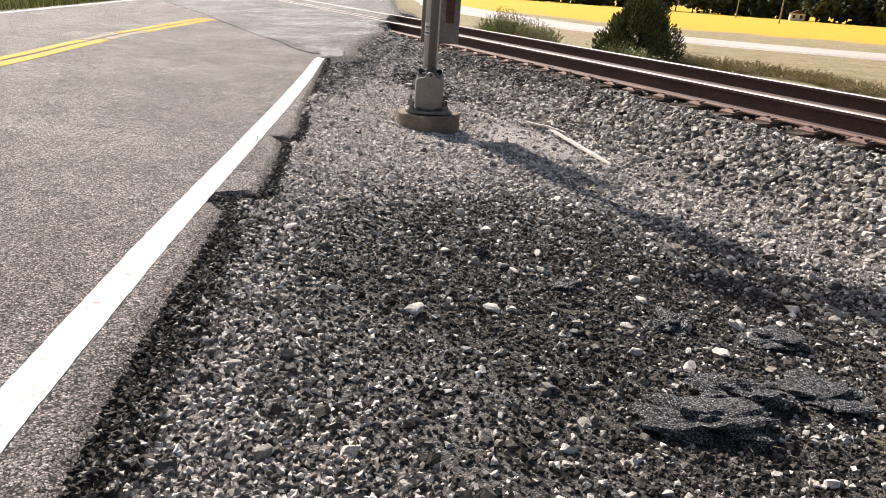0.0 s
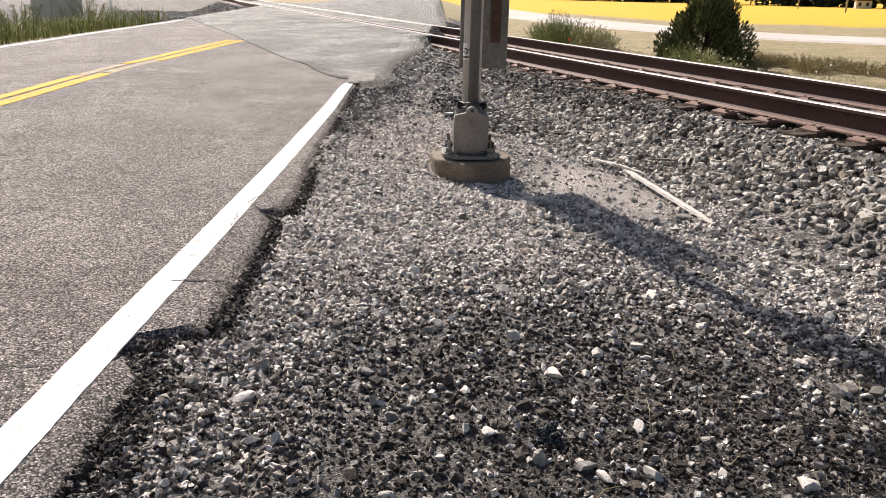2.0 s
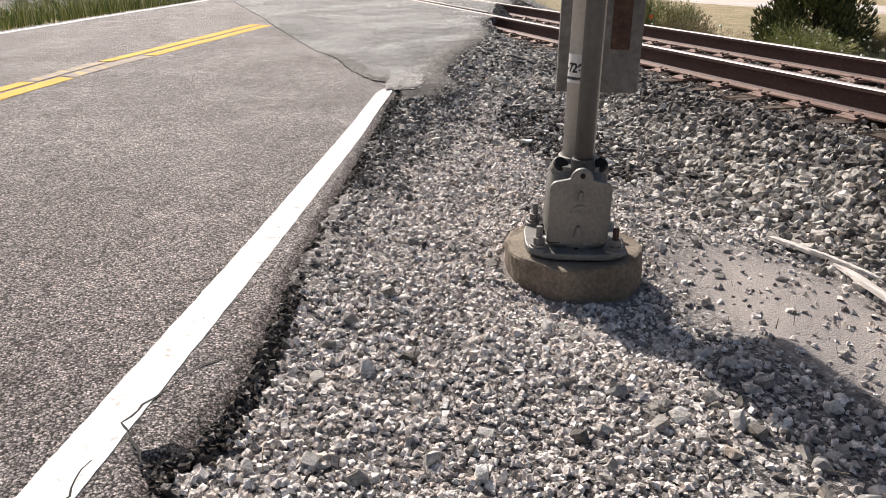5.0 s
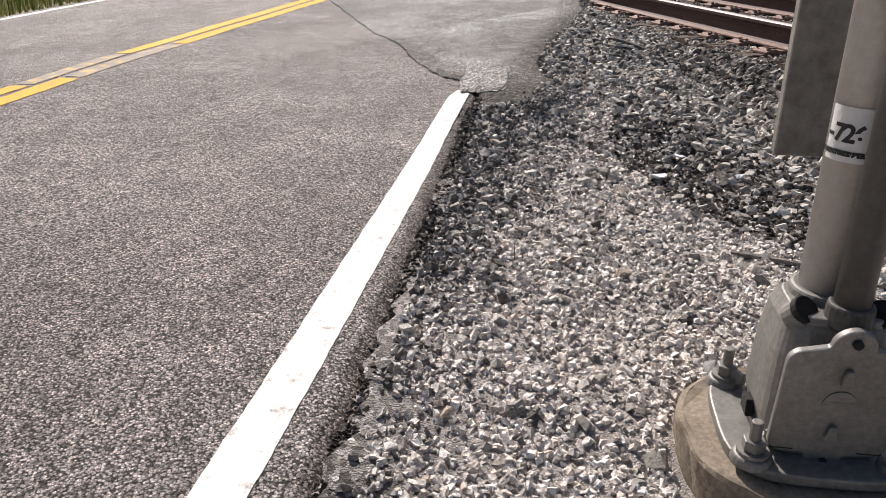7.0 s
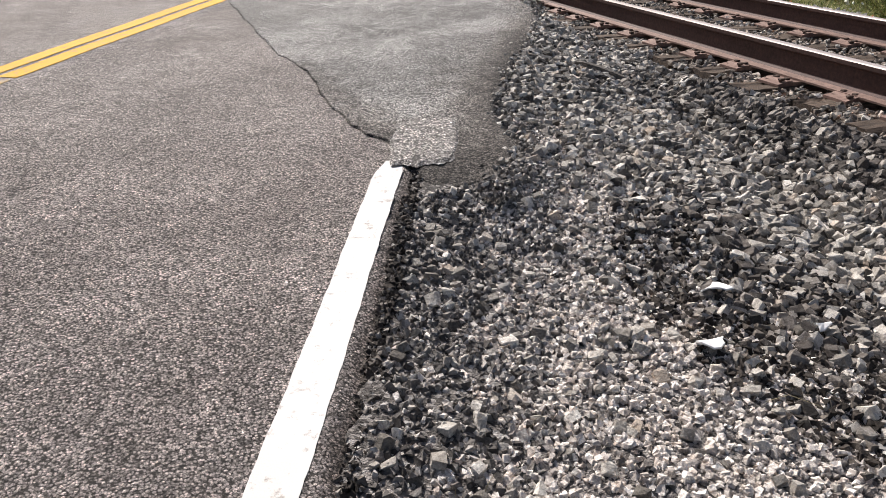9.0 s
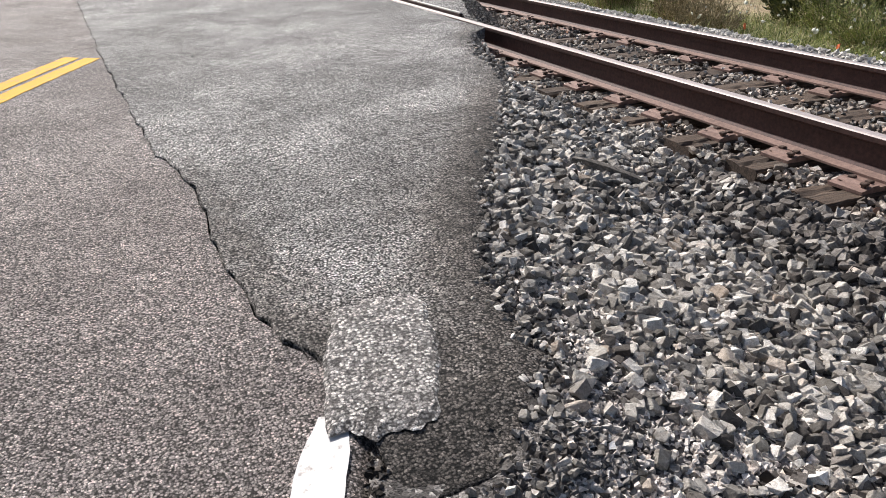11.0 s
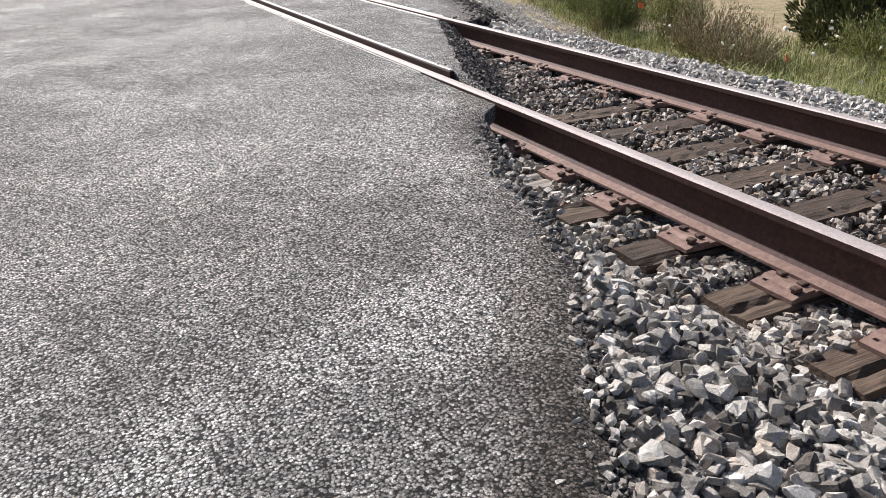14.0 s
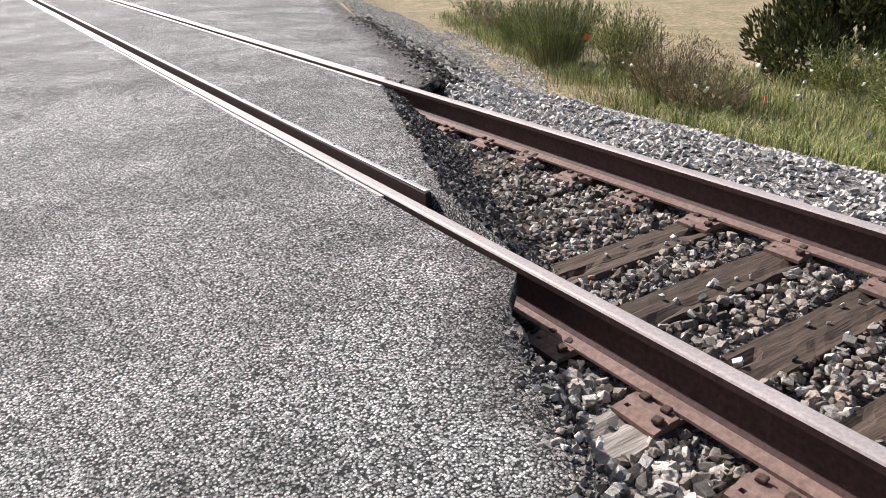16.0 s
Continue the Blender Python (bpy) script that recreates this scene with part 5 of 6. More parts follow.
M_PALE = two_scale("pale limestone", (0.50, 0.45, 0.41), (0.80, 0.75, 0.70), 60, 9, 0.4)
M_GREYROCK = two_scale("grey limestone", (0.20, 0.19, 0.18), (0.36, 0.345, 0.33), 60, 9, 0.4)
M_LOOSE = [two_scale("grey ballast stone", (0.22, 0.205, 0.187), (0.46, 0.43, 0.395), 130, 24, 0.6, 0.88, 0, 0.7, 0.006), two_scale("pale ballast stone", (0.42, 0.40, 0.37), (0.80, 0.765, 0.72), 130, 24, 0.5, 0.88, 0, 0.7, 0.006), two_scale("dark ballast stone", (0.10, 0.092, 0.083), (0.25, 0.232, 0.21), 130, 24, 0.6, 0.88, 0, 0.7, 0.006)]
rs = random.Random(9)


def rock_bm(seed, r):
    """An angular stone: a coarse ball cut by a few flats."""
    q = random.Random(seed)
    bm = bmesh.new()
    bmesh.ops.create_icosphere(bm, subdivisions=2, radius=1.0)
    for v in bm.verts:
        v.co *= q.uniform(0.8, 1.2)
    for _ in range(11):
        d = Vector((q.gauss(0, 1), q.gauss(0, 1), q.gauss(0, 1))).normalized()
        lim = q.uniform(0.4, 0.68)
        for v in bm.verts:
            over = v.co.dot(d) - lim
            if over > 0:
                v.co -= d * over
    for v in bm.verts:
        v.co = (v.co.x * r * 1.25, v.co.y * r * q.uniform(0.86, 0.88), v.co.z * r * 0.62)
    return bm


for i in range(220):
    if i < 105:
        x, y = rs.uniform(1.7, 4.3), rs.uniform(1.5, 5.2)
    elif i < 150:
        x, y = rs.uniform(3.0, 5.4), rs.uniform(4.2, 10.4)
    else:
        x, y = rs.gauss(4.45, 0.42), rs.gauss(5.5, 0.55)
    u, v = to_uv(x, y)
    if v > -0.35 or math.hypot(x - 4.05, y - 7.4) < 0.42:
        continue
    r = 0.018 + (0.032 if i < 150 else 0.026) * rs.random() ** 1.6 + (0.006 if i >= 150 else 0)
    pale = rs.random() < (0.8 if i < 105 else 0.35 if i < 150 else 0.55)
    thing("stone", rock_bm(i, r), M_PALE if pale else M_GREYROCK, pose(x, y, gz(x, y) + r * 0.25, rs.uniform(-20, 20), rs.uniform(-20, 20), rs.uniform(0, 360)), "pale angular limestone lying on the shoulder" if pale else "grey angular limestone lying on gravel", "stone", "larger stones on the shoulder")


BLOCKS = []
for i in range(28):
    me = bpy.data.meshes.new("stone")
    bm = rock_bm(500 + i, 1.0)
    bm.to_mesh(me)
    bm.free()
    me.materials.append(M_LOOSE[i % 3])
    BLOCKS.append(me)
for i in range(130):
    y = rs.uniform(11.2, 14.9)
    x = float(np.interp(y, APRON_Y, APRON_X)) + 0.06 + (6.45 - float(np.interp(y, APRON_Y, APRON_X))) * rs.random() ** 1.2
    if x > 6.5:
        continue
    r = rs.uniform(0.026, 0.046)
    k = rs.randrange(28)
    ob = new("stone", BLOCKS[k])
    ob.matrix_world = pose(x, y, gz(x, y) + 0.028, rs.uniform(-35, 35), rs.uniform(-35, 35), rs.uniform(0, 360)) @ Matrix.Diagonal((r, r * rs.uniform(0.8, 1.2), r * rs.uniform(0.9, 1.3), 1))
    tagged(ob, ("grey angular ballast stone beside the asphalt ramp", "pale angular ballast stone beside the asphalt ramp", "dark angular ballast stone beside the asphalt ramp")[k % 3], "stone", "ballast stones beside the ramp")


def board(pts, w, t, seed, taper=0.4):
    """A split board along points: uneven width, lifted fibres at the ends."""
    q = random.Random(seed)
    pts = [Vector(p) for p in pts]
    n = 14
    verts, faces = [], []
    for i in range(n + 1):
        k = i / n * (len(pts) - 1)
        a = min(int(k), len(pts) - 2)
        c = pts[a].lerp(pts[a + 1], k - a)
        d = (pts[a + 1] - pts[a]).normalized()
        side = d.cross(Vector((0, 0, 1))).normalized()
        e = 1 - taper * max(0, abs(i / n - 0.5) * 2 - 0.6) / 0.4
        ww = w * e * q.uniform(0.85, 1.1)
        for sx, sz in ((-0.5, 0), (-0.42, 1), (0.0, 1.15), (0.42, 1), (0.5, 0)):
            verts.append(c + side * sx * ww + Vector((0, 0, sz * t * e + q.uniform(-0.002, 0.002))))
    for i in range(n):
        for j in range(5):
            a, b = i * 5 + j, i * 5 + (j + 1) % 5
            faces.append((a, b, b + 5, a + 5))
    faces.append(tuple(range(5))[::-1])
    faces.append(tuple(range(n * 5, n * 5 + 5)))
    return verts, faces


def lay(name, pts, w, t, seed, material, label, category, lift=0.012):
    o = Vector((pts[0][0], pts[0][1], 0))
    p3 = [(x - o.x, y - o.y, gz(x, y) + lift + dz) for x, y, dz in pts]
    v, f = board(p3, w, t, seed)
    ob = new(name, mesh_from(name, v, f, material))
    ob.location = o
    return tagged(ob, label, category)


M_PLANK_Y = wood("bleached plank lengthwise", (0.46, 0.43, 0.40), (0.86, 0.83, 0.79), 1)
M_STICK_Y = wood("grey splinter lengthwise", (0.06, 0.055, 0.048), (0.30, 0.28, 0.25), 1)
lay("plank", [(5.37, 7.19, 0.015), (5.28, 6.6, 0.015), (5.15, 5.82, 0.0)], 0.055, 0.018, 1, M_PLANK_Y, "long bleached split plank at the foot of the ballast", "plank", 0.02)
lay("splinter", [(5.29, 7.54, 0.0), (5.36, 7.22, 0.02)], 0.05, 0.016, 2, M_PLANK_Y, "short bleached wood splinter beside the plank", "wood splinter", 0.02)
lay("splinter", [(5.33, 7.3, 0.02), (5.42, 6.95, 0.02)], 0.03, 0.014, 8, M_PLANK_Y, "thin bleached wood splinter across the plank", "wood splinter", 0.03)
lay("splinter", [(5.66, 7.25, 0.0), (5.74, 7.0, 0.0)], 0.045, 0.016, 3, M_STICK_Y, "grey wood splinter on the ballast", "wood splinter", 0.05)
lay("broken_stick", [(5.87, 12.76, -0.02), (5.99, 12.60, -0.02), (6.15, 12.42, -0.03)], 0.055, 0.03, 4, M_STICK_Y, "grey broken stick lying on ballast stones", "stick", 0.045)
lay("splinter", [(4.62, 8.62, 0.0), (4.9, 8.45, 0.0)], 0.03, 0.012, 5, M_STICK_Y, "grey wood splinter on the gravel", "wood splinter", 0.015)
lay("splinter", [(5.2, 8.85, 0.0), (5.42, 8.62, 0.0)], 0.03, 0.014, 6, M_STICK_Y, "dark wood splinter on the gravel", "wood splinter", 0.02)


def scrap(seed, sx, sy):
    """A torn bent piece of white sheet."""
    q = random.Random(seed)
    bm = bmesh.new()
    n = 12
    ring = []
    for k in range(n):
        a = 2 * math.pi * k / n
        r = q.uniform(0.65, 1.1)
        ring.append((math.cos(a) * r * sx, math.sin(a) * r * sy, 0.012 * math.sin(2 * a + seed) + 0.004))
    top = [bm.verts.new(p) for p in ring]
    low = [bm.verts.new((x, y, z - 0.006)) for x, y, z in ring]
    c, d = bm.verts.new((0, 0, 0.014)), bm.verts.new((0, 0, 0.006))
    for k in range(n):
        j = (k + 1) % n
        bm.faces.new((top[k], top[j], c))
        bm.faces.new((low[j], low[k], d))
        bm.faces.new((top[j], top[k], low[k], low[j]))
    return bm


thing("white_scrap", scrap(1, 0.055, 0.07), M_SCRAP, pose(4.98, 9.81, gz(4.98, 9.81) + 0.045, -22, 6, 28), "torn white scrap lying on the stones", "scrap", "white scraps on the gravel")
thing("white_scrap", scrap(2, 0.055, 0.045), M_SCRAP, pose(4.71, 9.46, gz(4.71, 9.46) + 0.04, -22, 6, 10), "torn white scrap lying on the stones", "scrap", "white scraps on the gravel")
thing("white_scrap", scrap(3, 0.04, 0.02), M_SCRAP, pose(5.22, 9.5, gz(5.22, 9.5) + 0.04, -22, 6, 10), "small white scrap lying on the stones", "scrap", "white scraps on the gravel")


# ---- plants ----
def blades(name, bx, by, bz, length, width, lean, material, label, seed, seg=2, category="grass", up=1.0):
    """Many tapering blades from points on the ground."""
    rnd = np.random.RandomState(seed)
    n = len(bx)
    a = rnd.uniform(0, 2 * np.pi, n)
    L = length * rnd.uniform(0.5, 1.3, n)
    k = lean * rnd.uniform(0.1, 1.0, n)
    d = np.stack([np.cos(a), np.sin(a)], 1)
    w = np.stack([-np.sin(a), np.cos(a)], 1) * (width * rnd.uniform(0.6, 1.3, n))[:, None]
    base = np.stack([bx, by, bz], 1)
    mid = base + np.concatenate([d * (L * k * 0.35)[:, None], (L * 0.6)[:, None]], 1)
    tip = base + np.concatenate([d * (L * k)[:, None], (L * (1 - 0.25 * k))[:, None]], 1)
    z0 = np.zeros((n, 1))
    w3 = np.concatenate([w, z0], 1)
    v = np.stack([base - w3, base + w3, mid + w3 * 0.8, mid - w3 * 0.8, tip + w3 * 0.15, tip - w3 * 0.15], 1).reshape(-1, 3)
    i = (np.arange(n) * 6)[:, None]
    f = np.concatenate([i + np.array([[0, 1, 2, 3]]), i + np.array([[3, 2, 4, 5]])], 1).reshape(-1, 4)
    me = quick_mesh(name, v, f, material)
    return tagged(new(name, me), label, category, kind="stuff")


def tufts(points, dirs, length, width, rnd):
    """Three-sided sprays at points along directions, as vertex and face arrays."""
    n = len(points)
    d = dirs / np.linalg.norm(dirs, axis=1)[:, None]
    a = np.cross(d, rnd.normal(size=(n, 3)))
    a /= np.maximum(1e-6, np.linalg.norm(a, axis=1))[:, None]
    b = np.cross(d, a)
    L = (length * rnd.uniform(0.5, 1.4, n))[:, None]
    W = (width * rnd.uniform(0.6, 1.4, n))[:, None]
    m = points + d * L * 0.35
    v = np.stack([points, m + a * W, m - a * W * 0.5 + b * W * 0.87, m - a * W * 0.5 - b * W * 0.87, points + d * L], 1)
    f = np.array([[0, 2, 1], [0, 3, 2], [0, 1, 3], [4, 1, 2], [4, 2, 3], [4, 3, 1]])
    f = (f[None] + (np.arange(n) * 5)[:, None, None]).reshape(-1, 3)
    return v.reshape(-1, 3), f


def limb(p0, p1, r0, r1, bend, seg=5, sides=6):
    p0, p1 = np.array(p0, float), np.array(p1, float)
    t = np.linspace(0, 1, seg + 1)
    c = p0 + (p1 - p0) * t[:, None] + np.array(bend)[None] * (np.sin(np.pi * t))[:, None]
    ax = (p1 - p0) / np.linalg.norm(p1 - p0)
    a = np.cross(ax, [0.3, 0.9, 0.2])
    a /= np.linalg.norm(a)
    b = np.cross(ax, a)
    v, f = [], []
    for i in range(seg + 1):
        r = r0 + (r1 - r0) * t[i]
        for k in range(sides):
            q = 2 * np.pi * k / sides
            v.append(c[i] + r * (np.cos(q) * a + np.sin(q) * b))
    for i in range(seg):
        for k in range(sides):
            f.append((i * sides + k, i * sides + (k + 1) % sides, (i + 1) * sides + (k + 1) % sides, (i + 1) * sides + k))
    return v, f


def limbs_mesh(name, parts, material):
    V, F = [], []
    for v, f in parts:
        o = len(V)
        V += list(v)
        F += [tuple(k + o for k in q) for q in f]
    return mesh_from(name, V, F, material, smooth_shade=True)


def juniper(x, y, height, radius, seed):
    rnd = np.random.RandomState(seed)
    z = float(ground_z(x, y))
    tree = empty("juniper_bush", pose(x, y, z))
    tagged(tree, "dense dark green juniper bush on the dry grass", "bush")
    lobes = []
    for k in range(78):
        h = rnd.uniform(0.05, 1.0) ** 0.8
        env = radius * (0.72 + 0.28 * math.sin(math.pi * min(1, h * 1.25 + 0.1))) * (1 - h ** 2.2) ** 0.6 + 0.05
        a = rnd.uniform(0, 2 * math.pi)
        r = env * rnd.uniform(0.35, 1.12)
        lobes.append((r * math.cos(a), r * math.sin(a), 0.1 + h * (height - 0.35), rnd.uniform(0.14, 0.30) * radius * (1.15 - 0.5 * h)))
    P, D = [], []
    for lx, ly, lz, lr in lobes:
        n = 300
        q = rnd.normal(size=(n, 3))
        q /= np.linalg.norm(q, axis=1)[:, None]
        rad = lr * rnd.uniform(0.35, 1.0, n) ** 0.5
        p = q * rad[:, None] * np.array([1, 1, 1.7]) + np.array([lx, ly, lz])
        out = q * 0.7 + np.array([lx, ly, 0]) / max(radius, 0.1) * 0.7 + np.array([0, 0, 1.2])
        P.append(p)
        D.append(out + rnd.normal(0, 0.25, out.shape))
    P, D = np.concatenate(P), np.concatenate(D)
    k = P[:, 2] > 0.02
    v, f = tufts(P[k], D[k], 0.12, 0.021, rnd)
    part("crown", quick_mesh("crown", v, f, M_JUNIPER), None, tree)
    limbs = [limb((0, 0, -0.1), (0, 0, height * 0.8), 0.09, 0.02, (0.05, 0.03, 0))]
    part("trunk", limbs_mesh("trunk", limbs, M_BARK), None, tree)
    for i in range(7):
        lx, ly, lz, lr = lobes[i * 7]
        part("limb", limbs_mesh("limb", [limb((0, 0, 0.1 + lz * 0.3), (lx, ly, lz), 0.035, 0.01, (0, 0, -0.05))], M_BARK), None, tree)
    return tree


juniper(18.0, 21.25, 2.45, 1.2, 5)


def weed_clump(x, y, height, radius, n, material, label, seed, feather=True):
    rnd = np.random.RandomState(seed)
    z = float(ground_z(x, y))
    plant = empty("weed_clump", pose(x, y, z))
    tagged(plant, label, "weeds", "weeds beyond the track")
    stems, P, D = [], [], []
    for k in range(n):
        a, r = rnd.uniform(0, 2 * math.pi), radius * rnd.uniform(0.05, 1) ** 0.6
        b = np.array([0.45 * r * math.cos(a), 0.45 * r * math.sin(a), 0])
        h = height * rnd.uniform(0.55, 1.05) * (1 - 0.35 * r / radius)
        t = np.array([r * math.cos(a), r * math.sin(a), h])
        stems.append(limb(b, t, 0.006, 0.003, (0, 0, 0.05), 3, 3))
        m = 32 if feather else 10
        s = rnd.uniform(0.25, 1.02, m)[:, None]
        P.append(b + (t - b) * s + rnd.normal(0, 0.03, (m, 3)))
        D.append(rnd.normal(0, 0.5, (m, 3)) + (t - b) / np.linalg.norm(t - b) * 0.9)
    part("stem", limbs_mesh("stem", stems, M_DRY), None, plant)
    v, f = tufts(np.concatenate(P), np.concatenate(D), 0.075 if feather else 0.06, 0.0065, rnd)
    part("foliage", quick_mesh("foliage", v, f, material), None, plant)
    return plant


for i, (x, y, h, r, n, m, lab) in enumerate([
        (15.2, 25.3, 1.7, 0.95, 230, M_BROOM, "feathery green weed clump beside an orange flag"),
        (16.2, 27.4, 1.2, 0.9, 170, M_BROOM, "feathery green weed clump at the ballast foot"),
        (15.4, 23.6, 1.4, 0.7, 130, M_GRASS, "bright green weed clump at the ballast foot"),
        (14.4, 21.8, 1.15, 0.8, 110, M_DRY, "dry brown weed clump at the ballast foot"),
        (14.0, 20.7, 0.95, 0.7, 90, M_DRY, "dry brown weed clump at the ballast foot"),
        (17.2, 29.5, 1.0, 0.8, 60, M_DRY, "dry brown weed clump at the ballast foot"),
        (18.5, 32.5, 1.1, 0.9, 60, M_BROOM, "feathery green weed clump at the lawn's edge"),
        (19.4, 29.1, 0.9, 0.8, 50, M_BROOM, "thin green weed clump on the lawn"),
        (20.6, 22.1, 0.50, 0.7, 75, M_SEED, "dry seeding weeds beside the juniper"),
        (21.5, 20.8, 0.46, 0.8, 75, M_SEED, "dry seeding weeds on the lawn"),
        (22.0, 18.6, 0.43, 0.8, 75, M_SEED, "dry seeding weeds on the lawn"),
        (20.8, 14.6, 0.43, 0.8, 70, M_SEED, "dry seeding weeds on the lawn"),
        (19.2, 20.2, 0.50, 0.6, 70, M_SEED, "dry seeding weeds beside the juniper"),
        (16.6, 20.1, 0.9, 0.9, 130, M_GRASS, "tall green weeds before the juniper"),
        (15.6, 18.4, 0.8, 0.9, 130, M_GRASS, "tall green weeds with white flowers"),
        (21.1, 21.5, 0.46, 0.8, 90, M_SEED, "dry seeding weeds on the lawn"),
        (21.8, 19.7, 0.46, 0.8, 90, M_SEED, "dry seeding weeds on the lawn"),
        (22.1, 17.6, 0.43, 0.8, 90, M_SEED, "dry seeding weeds on the lawn"),
        (21.8, 16.6, 0.43, 0.8, 90, M_SEED, "dry seeding weeds on the lawn"),
        (21.4, 15.6, 0.43, 0.8, 90, M_SEED, "dry seeding weeds on the lawn"),
        (20.6, 19.4, 0.43, 0.8, 90, M_SEED, "dry seeding weeds beside the juniper"),
        (-1.2, 25.5, 1.0, 0.9, 60, M_BROOM, "green roadside weed clump"),
        (0.4, 28.0, 1.1, 0.9, 60, M_GRASS, "green roadside weed clump beside a cabinet"),
        (-2.6, 23.0, 1.0, 0.9, 60, M_DRY, "dry yellowish roadside weed clump")]):
    weed_clump(x, y, h, r, n, m, lab, 50 + i)


def grass():
    n = 100000
    x, y = area(n, 11.2, 18.5, 9.0, 34.0)
    u, v = to_uv(x, y)
    dens = smooth(11.2, 12.2, x - 0.40 * np.maximum(0, y - 18.0)) * (0.12 + 0.88 * smooth(17.4, 15.0, x + 0.12 * (20 - y) - 0.40 * np.maximum(0, y - 20.0))) * (v < -2.6) * (0.45 + 0.55 * (np.sin(x * 2.1 + y) * np.sin(y * 1.3) > -0.2))
    bare = np.hypot((x - 18.2) / 3.2, (y - 24.2) / 2.2)
    k = RS.rand(n) < dens * smooth(0.75, 1.15, bare + 0.12 * np.sin(x * 5 + y * 3))
    blades("grass", x[k], y[k], ground_z(x[k], y[k]) - 0.02, 0.30, 0.0042, 1.2, M_GRASS, "tall green and dry grass below the ballast", 61)
    x, y = area(14000, 10.8, 20, 3.0, 30.0)
    u, v = to_uv(x, y)
    k = (v < -2.4) & (x > 11.3 + 0.40 * np.maximum(0, y - 18.0))
    blades("grass", x[k], y[k], ground_z(x[k], y[k]) - 0.02, 0.14, 0.004, 1.2, M_DRY, "short dry grass on the lawn", 62)
    # far roadside
    n = 24000
    x, y = area(n, -9, 3.2, 10.0, 32.0)
    u, v = to_uv(x, y)
    k = (v > LEFT_EDGE + 0.25 + 0.25 * RS.rand(n)) & (v < 11) & (u < 13.4)
    blades("grass", x[k], y[k], ground_z(x[k], y[k]) - 0.02, 0.45, 0.008, 0.8, M_GRASS, "green and dry grass along the far roadside", 63)
    # pale flower heads in the grass
    x, y = area(70, 13.0, 17.5, 14.0, 22.0)
    z = ground_z(x, y) + RS.uniform(0.35, 0.75, len(x))
    scatter("flowers", x, y, 0.035, SMALL, SMALLF, M_FLOWER, "small white flower heads among the grass", 64, z=z)


grass()


def dry_sprigs():
    """Single dry stalks and one tuft on the dark soil."""
    x, y = area(260, 1.6, 5.2, 1.6, 9.5)
    u, v = to_uv(x, y)
    k = (v < -0.4) & (np.hypot(x - 4.05, y - 7.4) > 0.4)
    blades("dry_stalks", x[k], y[k], rough_z(x[k], y[k]) + 0.008, 0.075, 0.0016, 2.2, M_DRY, "thin dry stalks strewn over the soil", 65)
    x = RS.normal(3.42, 0.03, 60)
    y = RS.normal(1.86, 0.03, 60)
    blades("grass", x, y, rough_z(x, y), 0.13, 0.003, 1.4, M_DRY, "small dry grass tuft in dark soil", 66)


dry_sprigs()


def flag(x, y, tall, turn):
    z = float(ground_z(x, y))
    f = empty("marker_flag", pose(x, y, z, 0, 0, turn))
    tagged(f, "small orange marker flag on a wire stake", "marker flag", "marker flags in the grass")
    part("stake", tube(0.003, 0.003, -0.05, tall, 6), M_SPIKE, f)
    verts, faces = [], []
    for k in range(7):
        for h in (0, 1):
            verts.append((0.02 * k, 0.012 * math.sin(k * 1.1), tall - 0.10 + 0.10 * h - 0.006 * k))
    for k in range(6):
        faces.append((2 * k, 2 * k + 2, 2 * k + 3, 2 * k + 1))
    me = mesh_from("pennant", verts, faces, M_ORANGE)
    ob = part("pennant", me, None, f, "orange plastic pennant")
    mod = ob.modifiers.new("thickness", "SOLIDIFY")
    mod.thickness = 0.002


flag(13.92, 19.74, 0.46, 30)
flag(14.75, 24.0, 0.75, -20)
flag(13.75, 17.6, 0.42, 60)


# ---- distance ----
def far_road():
    pts = np.array([(186, -74), (111, -15), (74, 11), (54, 23.4), (43.7, 30.1), (36.4, 35.8), (34, 42), (34, 52), (35, 64), (40.7, 87), (54, 124)], float)
    d = np.concatenate([[0], np.cumsum(np.hypot(*np.diff(pts, axis=0).T))])
    s = np.arange(0, d[-1], 1.0)
    c = np.stack([np.interp(s, d, pts[:, 0]), np.interp(s, d, pts[:, 1])], 1)
    for _ in range(12):
        c[1:-1] = (c[:-2] + c[2:] + 2 * c[1:-1]) / 4
    t = np.gradient(c, axis=0)
    nrm = np.stack([-t[:, 1], t[:, 0]], 1) / np.hypot(*t.T)[:, None]
    w = np.array([-4.0, -3.2, 0, 3.2, 4.0])
    q = c[:, None, :] + nrm[:, None, :] * w[None, :, None]
    z = ground_z(q[..., 0], q[..., 1]) + np.array([-0.1, 0.09, 0.12, 0.09, -0.1])
    verts, faces = grid_sheet(q[..., 0], q[..., 1], z)
    tagged(new("side_road", quick_mesh("side_road", verts, faces, M_FARROAD)), "pale gravel side road across the dry lawn", "road", kind="structure")


far_road()


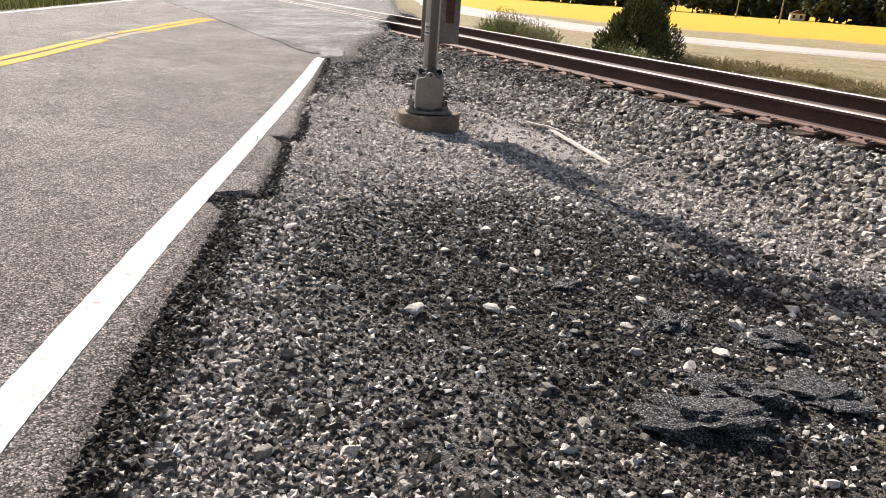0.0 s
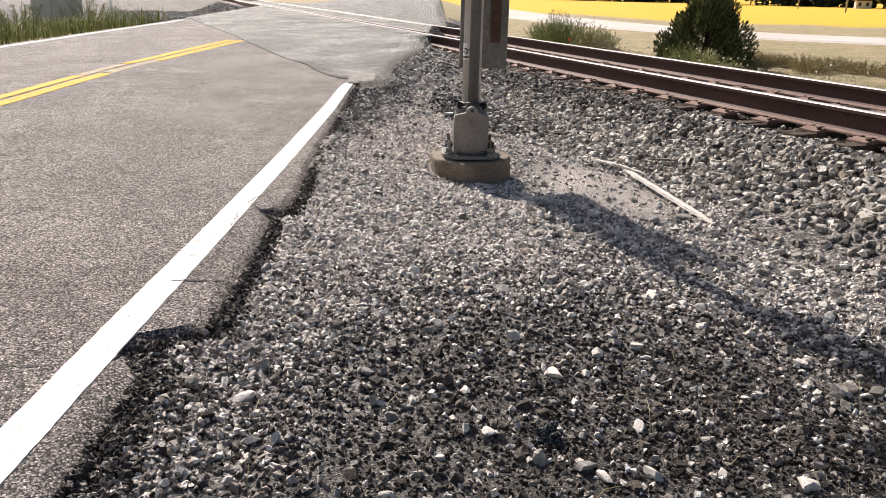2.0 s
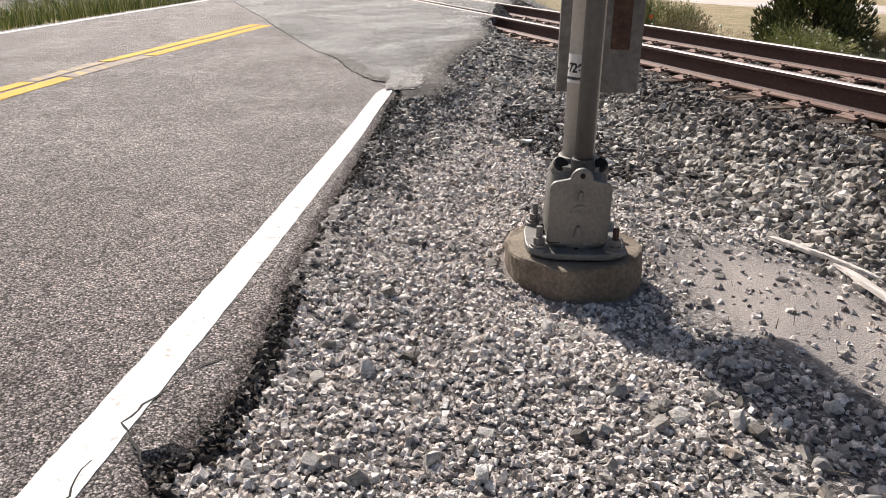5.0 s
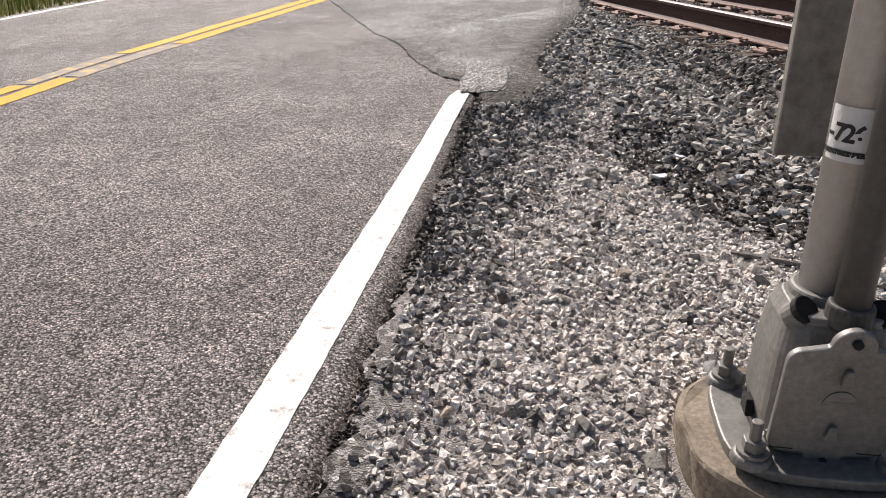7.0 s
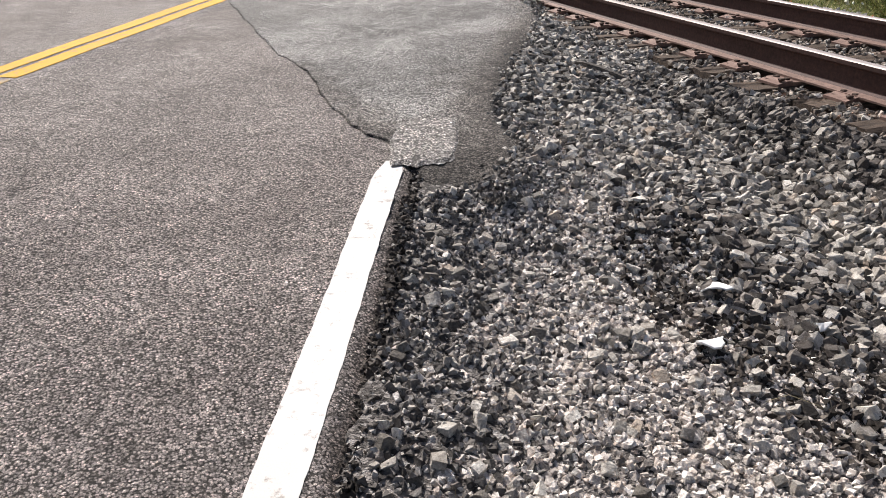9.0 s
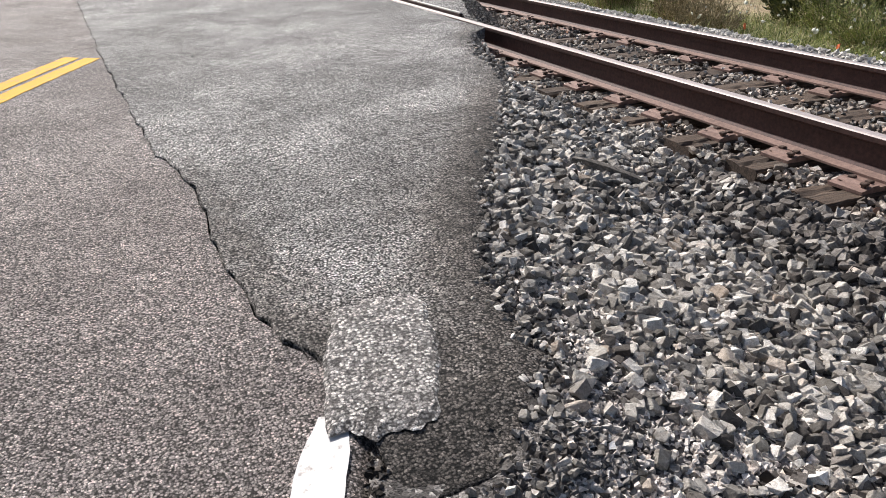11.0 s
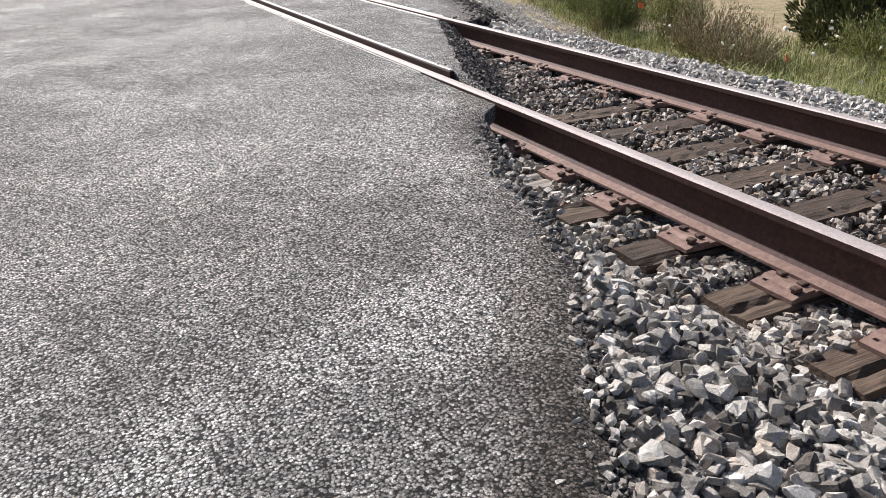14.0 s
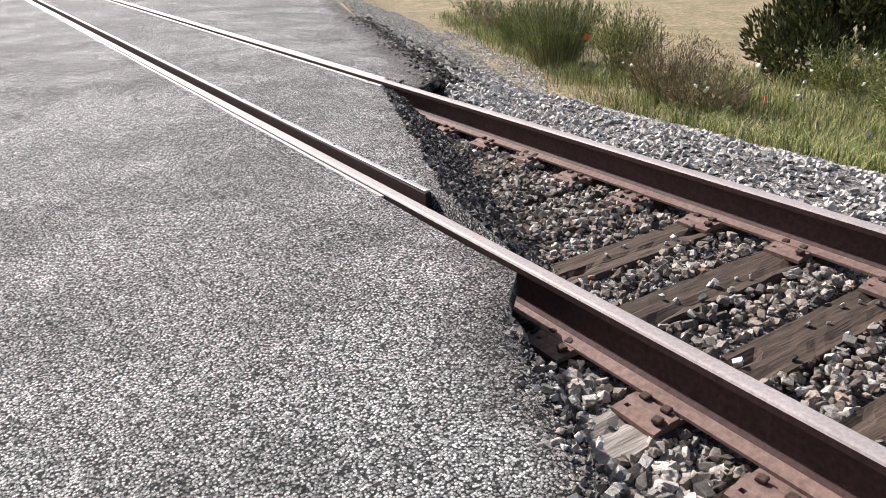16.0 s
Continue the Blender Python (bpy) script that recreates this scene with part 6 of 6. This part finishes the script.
def far_tree(x, y, h, r, seed, lobes=16, n=22):
    rnd = np.random.RandomState(seed)
    tree = empty("tree", pose(x, y, float(ground_z(x, y))))
    tagged(tree, "dark green broadleaf tree at the field's far edge", "tree", "trees beyond the field")
    P, D = [], []
    for k in range(lobes):
        a, hh = rnd.uniform(0, 2 * math.pi), rnd.uniform(0.12, 0.95)
        rr = r * math.sin(math.pi * (0.15 + 0.8 * hh)) * rnd.uniform(0.3, 0.9)
        q = rnd.normal(size=(n, 3))
        q /= np.linalg.norm(q, axis=1)[:, None]
        lr = r * rnd.uniform(0.3, 0.5)
        P.append(q * lr * rnd.uniform(0.5, 1, n)[:, None] + np.array([rr * math.cos(a), rr * math.sin(a), hh * h]))
        D.append(q + rnd.normal(0, 0.5, q.shape))
    v, f = tufts(np.concatenate(P), np.concatenate(D), 2.4, 1.0, rnd)
    part("crown", quick_mesh("crown", v, f, M_TREES), None, tree)
    part("trunk", limbs_mesh("trunk", [limb((0, 0, -0.3), (0.2, 0, h * 0.7), 0.28, 0.08, (0.2, 0.1, 0))], M_BARK), None, tree)


rt = random.Random(3)
for i in range(44):
    a = radians(26 + 38 * i / 43 + rt.uniform(-0.4, 0.4))
    d = rt.uniform(300, 330)
    far_tree(0.9 + d * math.sin(a), 0.6 + d * math.cos(a), rt.uniform(11, 16), rt.uniform(5.5, 8.0), 100 + i)
for i in range(12):
    a = radians(2 + 22 * i / 11 + rt.uniform(-0.5, 0.5))
    d = rt.uniform(300, 340)
    far_tree(0.9 + d * math.sin(a), 0.6 + d * math.cos(a), rt.uniform(11, 15), rt.uniform(5.5, 8.0), 200 + i)


def utility_pole(a, d):
    x, y = 0.9 + d * math.sin(radians(a)), 0.6 + d * math.cos(radians(a))
    p = empty("utility_pole", pose(x, y, float(ground_z(x, y))))
    tagged(p, "slim timber utility pole standing in the yellow field", "utility pole", "poles across the field")
    part("pole", tube(0.16, 0.10, -0.5, 9.0, 10), M_POLE, p)
    part("crossarm", box(2.2, 0.1, 0.12, pose(0, 0, 8.4)), M_POLE, p)


utility_pole(45.8, 215)
utility_pole(48.6, 165)


def far_house():
    a, d = radians(49.6), 285
    x, y = 0.9 + d * math.sin(a), 0.6 + d * math.cos(a)
    h = empty("farmhouse", pose(x, y, float(ground_z(x, y)), 0, 0, -40))
    tagged(h, "small white farmhouse with a dark roof beyond the field", "house")
    part("wall", box(4.4, 4, 2.4, pose(0, 0, 1.2)), M_CABINET, h)
    part("roof", prism([(-2.5, 2.3), (2.5, 2.3), (0, 3.4)], 4.4, pose(0, -2.2, 0)), M_RUST, h)
    for k in (-1.2, 1.0):
        part("window", box(0.9, 0.06, 1.1, pose(k, -2.03, 1.3), 0.01), M_PANE, h)


far_house()


def cabinet():
    x, y = -0.55, 29.6
    z = float(ground_z(x, y))
    c = empty("signal_cabinet", pose(x, y, z, 0, 0, -21))
    tagged(c, "light grey metal equipment cabinet in the roadside weeds", "cabinet")
    part("plinth", box(1.4, 0.8, 0.25, pose(0, 0, 0.1), 0.02), M_CONCRETE, c)
    part("body", box(1.3, 0.7, 1.75, pose(0, 0, 1.1), 0.02, 2), M_CABINET, c)
    for k in (-0.325, 0.325):
        dr = part("door", box(0.62, 0.025, 1.6, pose(k, -0.362, 1.1), 0.006), M_CABINET, c)
        part("handle", box(0.03, 0.03, 0.16, pose(k * 0.25, -0.385, 1.1), 0.005), M_SPIKE, dr)
    part("roof", box(1.42, 0.82, 0.06, pose(0, 0, 2.0), 0.015), M_CABINET, c)


cabinet()


def marker_post():
    x, y = 1.05, 31.5
    bm = tube(0.055, 0.05, -0.2, 1.5, 12, pose(0, 0, 0, 0, -7, 0), 0.01)
    thing("marker_post", bm, M_SCRAP, pose(x, y, float(ground_z(x, y))), "leaning white marker post beside the road", "post")


marker_post()
